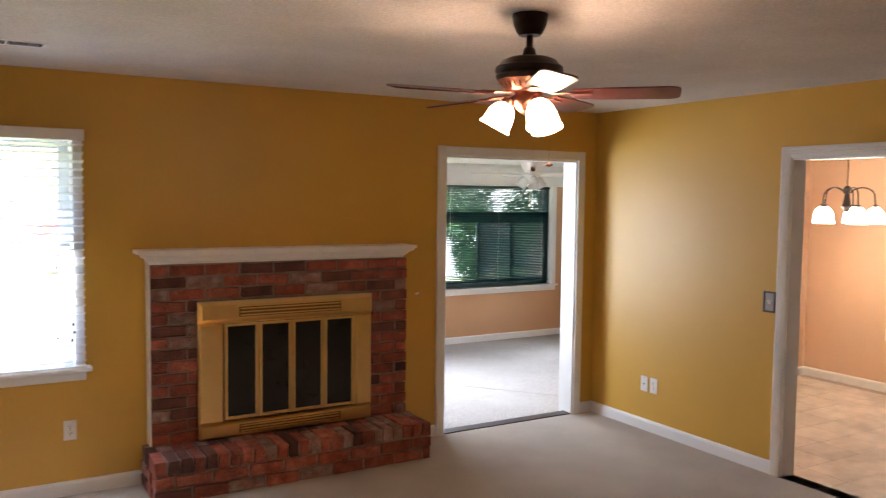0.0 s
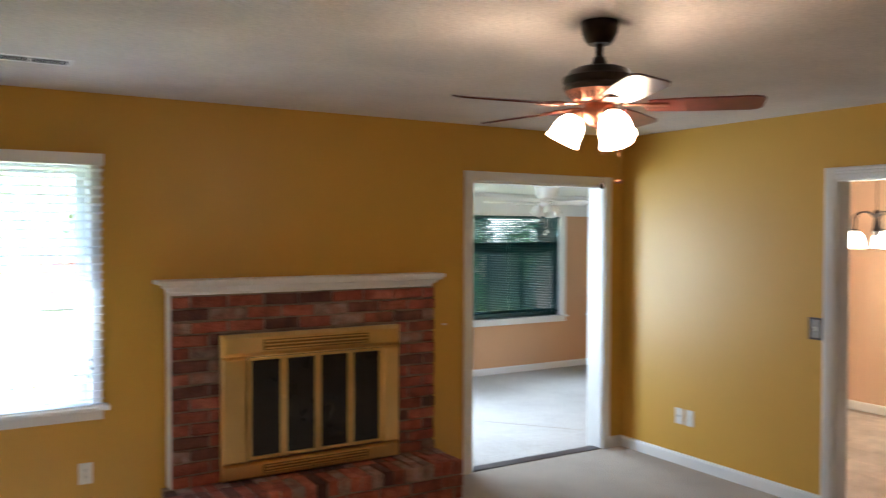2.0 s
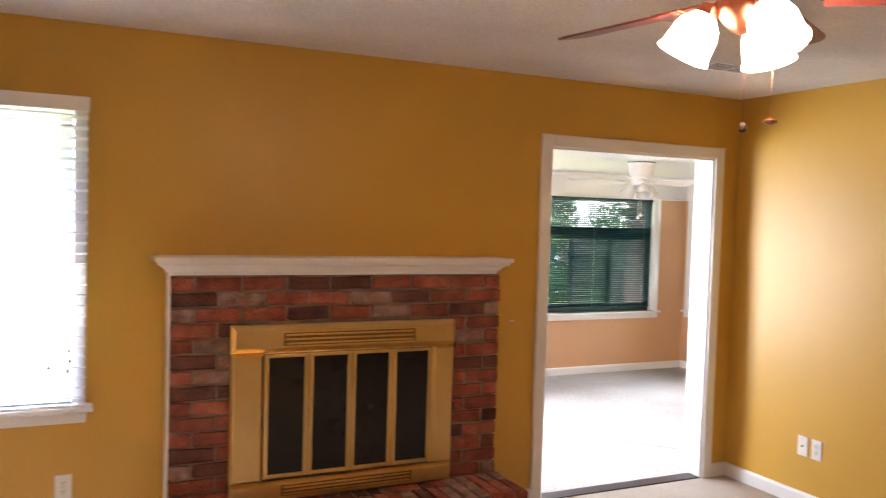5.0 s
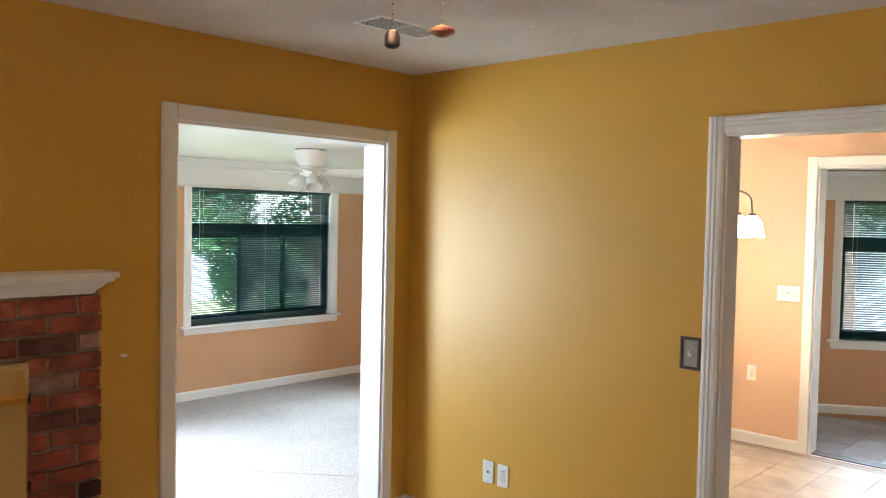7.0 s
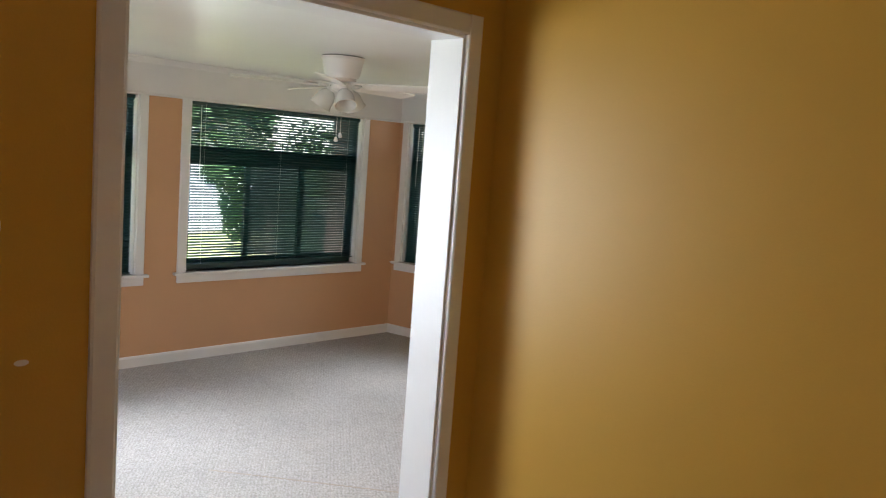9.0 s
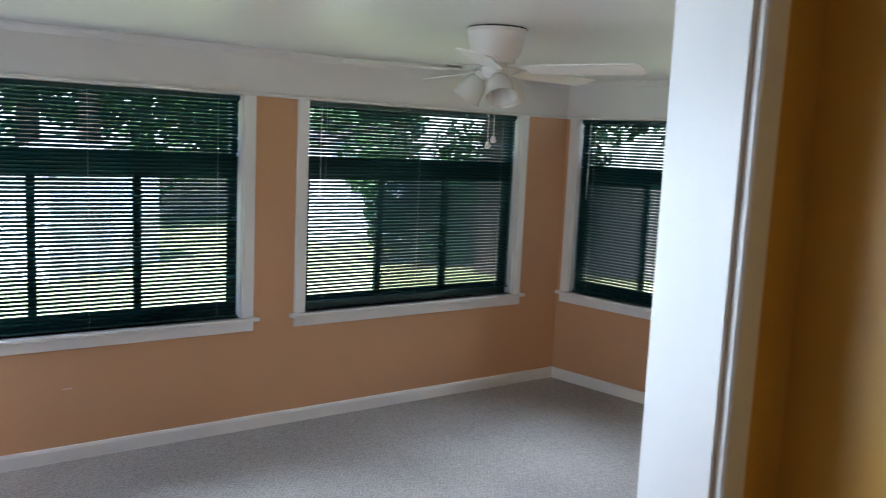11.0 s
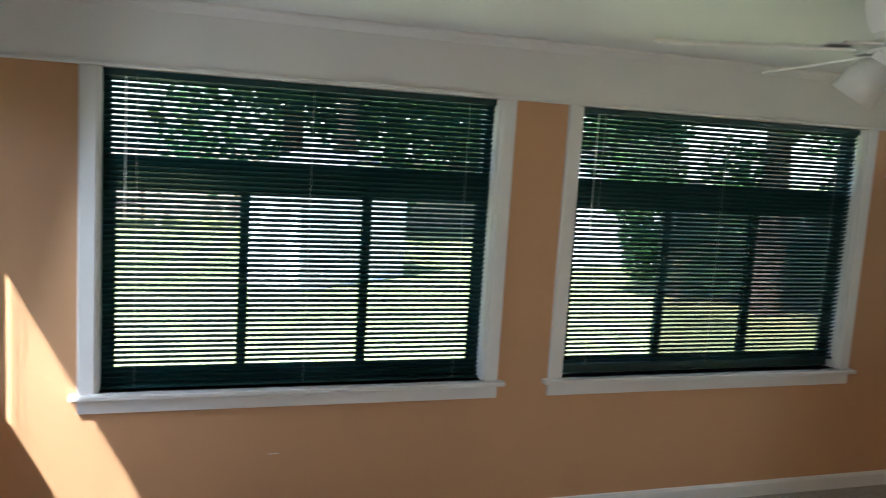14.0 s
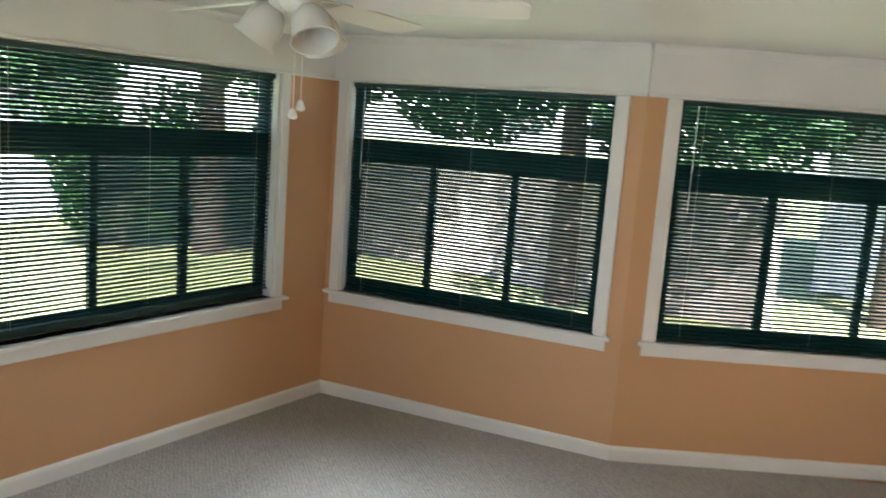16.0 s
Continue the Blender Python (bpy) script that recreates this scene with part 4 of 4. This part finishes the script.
# ---- switches and outlets ----
def plate(name, m, w, h, label, category, kind="outlet", plate_mat=None, toggles=1):
    """Lies in the plane y 0 of m, facing -y."""
    top = empty(name, m, label, category)
    part("cover_plate", box(bmesh.new(), -w / 2, w / 2, -0.006, 0, -h / 2, h / 2, 0.0025), plate_mat or M_PLATE, top)
    if kind == "outlet":
        for s in (-1, 1):
            r = part("receptacle", lathe(bmesh.new(), [(0, 0.0025), (0.0155, 0.0025), (0.0165, 0)], 20, pose(0, -0.006, s * 0.0195, 90)), M_PLATE, top)
            for dx in (-0.006, 0.006):
                part("slot", box(bmesh.new(), dx - 0.0013, dx + 0.0013, -0.0092, -0.0086, s * 0.0195 - 0.001, s * 0.0195 + 0.008), M_SLOT, r)
            part("slot", box(bmesh.new(), -0.002, 0.002, -0.0092, -0.0086, s * 0.0195 - 0.010, s * 0.0195 - 0.006), M_SLOT, r)
        part("screw", lathe(bmesh.new(), [(0, 0.001), (0.003, 0.001), (0.003, 0)], 10, pose(0, -0.006, 0, 90)), M_NICKEL, top)
    elif kind == "jack":
        part("jack", lathe(bmesh.new(), [(0, 0.002), (0.006, 0.002), (0.006, 0)], 14, pose(0, -0.006, 0, 90)), M_SLOT, top)
        for s in (-1, 1):
            part("screw", lathe(bmesh.new(), [(0, 0.001), (0.003, 0.001), (0.003, 0)], 10, pose(0, -0.006, s * 0.045, 90)), M_NICKEL, top)
    else:
        for i in range(toggles):
            x = (i - (toggles - 1) / 2) * 0.046
            part("switch_slot", box(bmesh.new(), x - 0.006, x + 0.006, -0.0075, -0.006, -0.013, 0.013), M_PLATE, top)
            t = part("toggle", box(bmesh.new(), -0.0045, 0.0045, -0.018, 0, -0.0055, 0.0055, 0.0015), M_PLATE, top)
            t.matrix_basis = pose(x, -0.006, 0.003, -24)
            for s in (-1, 1):
                part("screw", lathe(bmesh.new(), [(0, 0.001), (0.0028, 0.001), (0.0028, 0)], 10, pose(x, -0.006, s * 0.030, 90)), M_NICKEL, top)
    return top


EAST = lambda y, z: pose(-0.0005, y, z, 0, 0, -90)
sw = plate("light_switch", EAST(-1.684, 1.108), 0.066, 0.112, "single light switch in a dark pewter frame on the ochre wall", "light switch", "switch", M_GREYPLATE)
fr = bmesh.new()
for q in ((-0.044, 0.044, 0.056, 0.068), (-0.044, 0.044, -0.068, -0.056), (-0.044, -0.033, -0.056, 0.056), (0.033, 0.044, -0.056, 0.056)):
    box(fr, q[0], q[1], -0.011, 0, q[2], q[3], 0.002)
part("pewter_surround", fr, M_PEWTER, sw, "dark pewter frame")
plate("cable_outlet", EAST(-0.603, 0.354), 0.070, 0.115, "white cable jack plate on the ochre wall", "outlet", "jack")
plate("power_outlet", EAST(-0.70, 0.354), 0.070, 0.115, "white double power outlet on the ochre wall", "outlet")
plate("power_outlet", EAST(-3.12, 0.40), 0.070, 0.115, "white double power outlet past the kitchen doorway", "outlet")
plate("power_outlet", pose(-3.93, -0.0005, 0.382), 0.070, 0.115, "white double power outlet below the living room window", "outlet")
KEAST = lambda y, z: pose(KX - 0.0005, y, z, 0, 0, -90)
plate("light_switch", KEAST(-1.055, 1.152), 0.165, 0.115, "white triple light switch on the peach kitchen wall", "light switch", "switch", None, 3)
plate("power_outlet", KEAST(-0.805, 0.535), 0.070, 0.115, "white double power outlet on the peach kitchen wall", "outlet")


# ---- small marks ----
for x, y, z, w, h, turn in ((-0.585, SY - 0.0012, 0.255, 0.06, 0.004, 0), (-1.652, -0.0012, 1.06, 0.035, 0.016, 0)):
    mk = bmesh.new()
    bmesh.ops.create_circle(mk, cap_ends=True, segments=10, radius=0.5, matrix=Matrix.Diagonal((w, h, 1, 1)))
    o = solid("paint_scuff", mk, M_PLATE, "small pale scuff in the wall paint", "scuff")
    o.matrix_world = pose(x, y, z, 90)
seam = solid("carpet_seam", box(bmesh.new(), -0.55, 0.55, -0.003, 0.003, -0.002, 0.0015), M_GROUT, "dark worn seam in the pale carpet", "seam")
seam.matrix_world = pose(0.22, 1.30, SF + 0.0005, 0, 0, -52)


# ---- ceiling vents ----
def vent(m, w, d, n, shut, label):
    top = empty("ceiling_vent", m, label, "vent")
    fr = bmesh.new()
    b = 0.016
    for q in ((-w / 2, w / 2, -d / 2, -d / 2 + b), (-w / 2, w / 2, d / 2 - b, d / 2), (-w / 2, -w / 2 + b, -d / 2 + b, d / 2 - b), (w / 2 - b, w / 2, -d / 2 + b, d / 2 - b), (-0.006, 0.006, -d / 2 + b, d / 2 - b)):
        box(fr, q[0], q[1], q[2], q[3], -0.0034, 0, 0.001)
    part("frame", fr, M_WHITE, top)
    part("backing", box(bmesh.new(), -w / 2 + b, w / 2 - b, -d / 2 + b, d / 2 - b, -0.001, 0), M_SLOT, top, "dark duct opening")
    me, wide = [mesh_of("slat", box(bmesh.new(), -q, q, -d / 2 + b, d / 2 - b, -0.0006, 0.0006), M_WHITE) for q in (0.0010, shut)]
    for i in range(n):
        x = -w / 2 + b + (w - 2 * b) * (i + 0.5) / n
        if abs(x) > 0.008:
            piece("slat", me if x < 0 else wide, top, pose(x, 0, -0.0026, 0, 8 if x < 0 else -8, 0))
    part("lever", box(bmesh.new(), -w / 2 + 0.008, -w / 2 + 0.014, -d / 2 + 0.01, -d / 2 + 0.014, -0.022, -0.003), M_NICKEL, top)
    return top


vent(pose(-4.245, -0.785, H), 0.335, 0.14, 30, 0.0010, "white metal ceiling register near the window")
vent(pose(-0.84, -0.765, H), 0.38, 0.18, 30, 0.0034, "white metal ceiling register near the corner")


# ---- sunroom door ----
dr = empty("sunroom_door", pose(SX, 2.108, 0, 0, 0, 90), "white six-panel door, closed, with steel hinges", "door")
W = 0.80
part("leaf", box(bmesh.new(), 0.0, W, 0.008, 0.046, SF + 0.005, 1.885, 0.002), M_DOOR, dr)
for x0, x1 in ((0.10, 0.35), (0.45, 0.70)):
    for z0, z1 in ((1.52, 1.77), (0.72, 1.42), (0.02, 0.60)):
        rim = bmesh.new()
        for q in ((x0, x1, z0, z0 + 0.018), (x0, x1, z1 - 0.018, z1), (x0, x0 + 0.018, z0 + 0.018, z1 - 0.018), (x1 - 0.018, x1, z0 + 0.018, z1 - 0.018)):
            box(rim, q[0], q[1], -0.002, 0.010, q[2], q[3], 0.003)
        part("panel_moulding", rim, M_DOOR, dr)
        part("raised_panel", box(bmesh.new(), x0 + 0.035, x1 - 0.035, 0.001, 0.010, z0 + 0.035, z1 - 0.035, 0.003), M_DOOR, dr)
for z in (1.674, 0.874, 0.05):
    hg = bmesh.new()
    tube(hg, [(W + 0.006, -0.004, z - 0.05), (W + 0.006, -0.004, z + 0.05)], 0.008, 10)
    box(hg, W - 0.022, W + 0.004, 0.003, 0.0075, z - 0.05, z + 0.05)
    part("hinge", hg, M_NICKEL, dr, "steel butt hinge")
part("door_knob", lathe(bmesh.new(), [(0, 0.065), (0.020, 0.060), (0.027, 0.045), (0.020, 0.03), (0.010, 0.025), (0.012, 0.005), (0.028, 0.002), (0.028, -0.006)], 20, pose(0.07, 0.004, 0.80, 90)), M_NICKEL, dr, smooth=True)
cs = empty("door_4", pose(SX, 0, 0, 0, 0, 90), "white casing of the sunroom door", "doorway", kind="structure")
for x, s in ((2.10, -1), (2.92, 1)):
    b = bmesh.new()
    profile_run(b, [(o, -d) for o, d in FLAT], (x, 0, SF), (x, 0, 1.89), (s, 0, 0), (0, 1, 0))
    part("side_casing", b, M_WHITE, cs)


# ---- outdoors ----
GZ = -0.60
bm = bmesh.new()
N, R = 40, 90.0
vs = [[bm.verts.new((-R + 2 * R * i / N, -R + 2 * R * j / N, GZ - 0.02 + 0.08 * noise.noise((i * 0.7, j * 0.7, 0)))) for j in range(N + 1)] for i in range(N + 1)]
for i in range(N):
    for j in range(N):
        bm.faces.new((vs[i][j], vs[i + 1][j], vs[i + 1][j + 1], vs[i][j + 1]))
solid("ground", bm, M_GRASS, "sunlit green lawn behind the house", "lawn", kind="structure", smooth=True)


def leaf_mesh(name, seed, n, rx, ry, rz, size):
    """A crown of loose leaf clusters in a broken, lobed outline."""
    r = random.Random(seed)
    lobes = [(Vector((r.uniform(-0.62, 0.62) * rx, r.uniform(-0.62, 0.62) * ry, r.uniform(-0.55, 0.7) * rz)), r.uniform(0.28, 0.5)) for _ in range(11)]
    verts, faces = [], []
    for _ in range(n):
        c, s = r.choice(lobes)
        d = Vector((r.gauss(0, 1), r.gauss(0, 1), r.gauss(0, 1))).normalized() * (r.random() ** 0.4)
        p = c + Vector((d.x * rx * s, d.y * ry * s, d.z * rz * s * 0.8))
        q = Euler((r.uniform(0, 6.28), r.uniform(-0.9, 0.9), r.uniform(0, 6.28))).to_matrix()
        l = size * r.uniform(0.6, 1.4)
        k = len(verts)
        for a, b in ((-0.5, 0), (0, 0.3), (0.5, 0), (0, -0.3)):
            verts.append(p + q @ Vector((a * l, b * l, 0)))
        faces.append((k, k + 1, k + 2, k + 3))
    me = bpy.data.meshes.new(name)
    me.from_pydata(verts, [], faces)
    me.materials.append(M_LEAF)
    return me


def tree(x, y, h, crown_z, rx, ry, rz, seed, n, size, label, name="tree"):
    r = random.Random(seed)
    top = empty(name, pose(x, y, GZ), label, name, "yard " + name + "s")
    bm = bmesh.new()
    lean = Vector((r.uniform(-0.3, 0.3), r.uniform(-0.3, 0.3), 0))
    pts = [Vector((0, 0, -0.1)) + lean * (i / 5) ** 2 + Vector((0, 0, h * 0.85 * i / 5)) for i in range(6)]
    r0 = 0.03 * h
    tube(bm, pts, [r0 * (1.25 - 0.95 * i / 5) for i in range(6)], 10)
    for k in range(7):
        a = r.uniform(0, 6.28)
        b0 = pts[2] + (pts[5] - pts[2]) * r.uniform(0, 0.9)
        o = Vector((math.cos(a) * rx * 0.7, math.sin(a) * ry * 0.7, r.uniform(0.1, 0.5) * rz))
        tube(bm, [b0, b0 + o * 0.5 + Vector((0, 0, 0.15)), b0 + o], [r0 * 0.35, r0 * 0.22, r0 * 0.08], 6)
    part("trunk", bm, M_BARK, top, "rough brown trunk and limbs", smooth=True)
    c = new("crown", leaf_mesh("crown", seed, n, rx, ry, rz, size))
    c.parent = top
    c["label"] = "green leafy crown"
    c.location = (lean.x, lean.y, crown_z)
    return top


def shed(m, w, d, h):
    top = empty("garden_shed", m, "white sided garden shed with a gabled roof on the lawn", "shed")
    body = bmesh.new()
    pts = [(-w / 2, 0), (w / 2, 0), (w / 2, h), (0, h + w * 0.15), (-w / 2, h)]
    a = [body.verts.new((x, 0, z)) for x, z in pts]
    b = [body.verts.new((x, d, z)) for x, z in pts]
    body.faces.new(a)
    body.faces.new(b[::-1])
    for i in range(5):
        j = (i + 1) % 5
        body.faces.new((a[i], b[i], b[j], a[j]))
    part("wall", body, M_SHED, top)
    rf = bmesh.new()
    for s in (-1, 1):
        p = [(s * (w / 2 + 0.15), h - 0.085), (0, h + w * 0.15), (0, h + w * 0.15 + 0.07), (s * (w / 2 + 0.15), h - 0.015)]
        f = [rf.verts.new((x, -0.15, z)) for x, z in p]
        g = [rf.verts.new((x, d + 0.15, z)) for x, z in p]
        rf.faces.new(f)
        rf.faces.new(g[::-1])
        for i in range(4):
            j = (i + 1) % 4
            rf.faces.new((f[i], g[i], g[j], f[j]))
    part("roof", rf, M_ROOF, top, "grey shingled gable roof")
    for x in (-0.42, 0.42):
        part("door_leaf", box(bmesh.new(), x - 0.41, x + 0.41, -0.03, -0.002, 0.08, h - 0.06, 0.004), M_SHED, top, "white plank door")
        part("door_trim", box(bmesh.new(), x - 0.40, x + 0.40, -0.042, -0.031, 0.95, 1.05, 0.002), M_SHED, top)
    for x in (-w / 2 + 0.05, w / 2 - 0.05):
        part("corner_board", box(bmesh.new(), x - 0.05, x + 0.05, -0.02, -0.0015, 0, h, 0.003), M_SHED, top)
    return top


shed(pose(1.72, 12.95, GZ - 0.05, 0, 0, 40), 2.7, 1.2, 1.62)


def fence(x0, y0, x1, y1, label, h=1.8, step=0.16):
    v = Vector((x1 - x0, y1 - y0, 0))
    top = empty("fence", pose(x0, y0, GZ, 0, 0, math.degrees(math.atan2(v.y, v.x))), label, "fence")
    L = v.length
    me = mesh_of("board", box(bmesh.new(), 0, step - 0.012, -0.011, 0.011, -0.05, h, 0.003), M_FENCE)
    n = int(L / step)
    for i in range(n):
        piece("board", me, top, pose(i * step, 0, random.uniform(-0.015, 0.015)))
    for z in (0.35, h - 0.35):
        part("rail", box(bmesh.new(), 0, L, 0.012, 0.05, z, z + 0.09), M_FENCE, top)
    for i in range(int(L / 2.4) + 1):
        part("post", box(bmesh.new(), i * 2.4, i * 2.4 + 0.09, 0.051, 0.14, -0.1, h + 0.03, 0.004), M_FENCE, top)
    return top


fence(9.8, 18, 9.8, 2.2, "weathered board fence along the side of the yard")
fence(-26, 22, 9.4, 22, "weathered board fence at the back of the yard")
tree(7.6, 10.4, 7.5, 4.9, 4.3, 3.0, 2.9, 3, 28000, 0.16, "broad leafy tree close behind the sunroom")
tree(9.2, 5.0, 6.6, 3.75, 2.4, 3.8, 2.1, 5, 22000, 0.16, "leafy tree beside the sunroom windows")
tree(11.6, 1.2, 6.8, 4.1, 2.2, 2.8, 2.3, 17, 12000, 0.17, "leafy tree behind the side fence")
tree(9.0, 16.2, 9.0, 4.6, 3.6, 3.4, 3.8, 11, 9000, 0.22, "leafy tree near the back fence")
tree(2.6, 18.4, 8.5, 5.2, 3.6, 3.0, 3.4, 8, 9000, 0.20, "tall leafy tree in the back yard")
for k, (x, y) in enumerate(((-20, 20.5), (-14.5, 19.6), (1.6, 20.4), (4.2, 20.4), (8.4, 20.6), (-26, 20))):
    tree(x, y, 9.5, 4.8, 3.6, 2.4, 4.6, 20 + k, 9000, 0.26, "leafy tree in the row along the back fence")

for k, (x, y) in enumerate(((6.6, 11.2), (9.0, 10.6))):
    tree(x, y, 1.6, 1.35, 1.35, 1.2, 1.5, 40 + k, 7000, 0.11, "dense dark green shrub in the shade of the trees", "shrub")

shed(pose(7.7, 15.0, GZ - 0.05, 0, 0, 6), 2.0, 2.0, 2.3)


def house(m, w, d, h):
    top = empty("neighbour_house", m, "pale sided neighbouring house with a grey roof", "house")
    part("wall", box(bmesh.new(), -w / 2, w / 2, 0, d, 0, h), M_PALE, top)
    lap = mesh_of("siding_board", box(bmesh.new(), -w / 2, w / 2, -0.02, -0.002, 0, 0.17, 0.006), M_PALE)
    for i in range(int(h / 0.18)):
        piece("siding_board", lap, top, pose(0, 0, i * 0.18, -3))
    rf = bmesh.new()
    f = [rf.verts.new(p) for p in ((-w / 2 - 0.3, -0.4, h + 0.002), (w / 2 + 0.3, -0.4, h + 0.002), (w / 2 + 0.3, d + 0.4, h + 0.002), (-w / 2 - 0.3, d + 0.4, h + 0.002), (-w / 2 - 0.3, d / 2, h + 2.0), (w / 2 + 0.3, d / 2, h + 2.0))]
    for q in ((0, 1, 5, 4), (2, 3, 4, 5), (0, 4, 3), (1, 2, 5), (0, 3, 2, 1)):
        rf.faces.new([f[k] for k in q])
    part("roof", rf, M_ROOF, top, "grey shingled roof")


house(pose(13.5, -5.0, GZ, 0, 0, -90), 15.0, 7.0, 3.0)


def play_set(x, y):
    top = empty("play_set", pose(x, y, GZ, 0, 0, 20), "low wooden garden play set with a red canopy", "play set")
    for px in (-0.6, 0.6):
        for py in (-0.6, 0.6):
            part("post", box(bmesh.new(), px - 0.05, px + 0.05, py - 0.05, py + 0.05, 0, 1.1, 0.005), M_FENCE, top)
    part("deck", box(bmesh.new(), -0.66, 0.66, -0.66, 0.66, 0.45, 0.51, 0.004), M_FENCE, top)
    cp = bmesh.new()
    f = [cp.verts.new(p) for p in ((-0.75, -0.75, 1.101), (0.75, -0.75, 1.101), (0.75, 0.75, 1.101), (-0.75, 0.75, 1.101), (-0.75, 0, 1.5), (0.75, 0, 1.5))]
    for q in ((0, 1, 5, 4), (2, 3, 4, 5), (0, 4, 3), (1, 2, 5), (0, 3, 2, 1)):
        cp.faces.new([f[k] for k in q])
    part("canopy", cp, M_RED, top, "red canvas canopy")
    part("swing_beam", box(bmesh.new(), -3.2, -0.66, -0.05, 0.05, 1.0, 1.1, 0.004), M_FENCE, top)
    for s in (-0.5, 0.5):
        part("leg", tube(bmesh.new(), [(-3.1, s, 0), (-3.1, 0, 1.05)], 0.045, 8), M_FENCE, top)
    for sx in (-2.5, -1.6):
        for d in (-0.2, 0.2):
            part("swing_chain", tube(bmesh.new(), [(sx + d, 0, 0.35), (sx + d, 0, 1.0)], 0.008, 5), M_PEWTER, top)
        part("swing_seat", box(bmesh.new(), sx - 0.24, sx + 0.24, -0.1, 0.1, 0.32, 0.35, 0.01), M_SLOT, top)


play_set(-2.2, 20.6)

# ---- kitchen tiles, laid last ----
kf = empty("kitchen_tiles", None, "mottled beige and brown stone-look floor tiles", "floor", kind="structure")
TS = 0.305
tile = mesh_of("tile", box(bmesh.new(), 0.0015, TS - 0.0015, 0.0015, TS - 0.0015, -0.004, 0.0, 0.0008), M_VINYL)
for i in range(10):
    for j in range(16):
        piece("tile", tile, kf, pose(0.125 + i * TS - 0.13, KY - (j + 1) * TS, 0)) if 0.125 + (i + 1) * TS - 0.13 < KX + 0.03 else None
tf = empty("sunroom_tiles", None, "grey stone-look tiles of the sunroom end", "floor", kind="structure")
gtile = mesh_of("tile", box(bmesh.new(), 0.0015, TS - 0.0015, 0.0015, TS - 0.0015, 0.0, 0.006, 0.0008), M_GREYTILE)
for i in range(8):
    for j in range(9):
        tx, ty = KX + 0.155 + i * TS, -0.30 - (j + 1) * TS
        if tx + TS < BX + 0.66 * (BEND - ty - TS) - 0.03:
            piece("tile", gtile, tf, pose(tx, ty, SF))
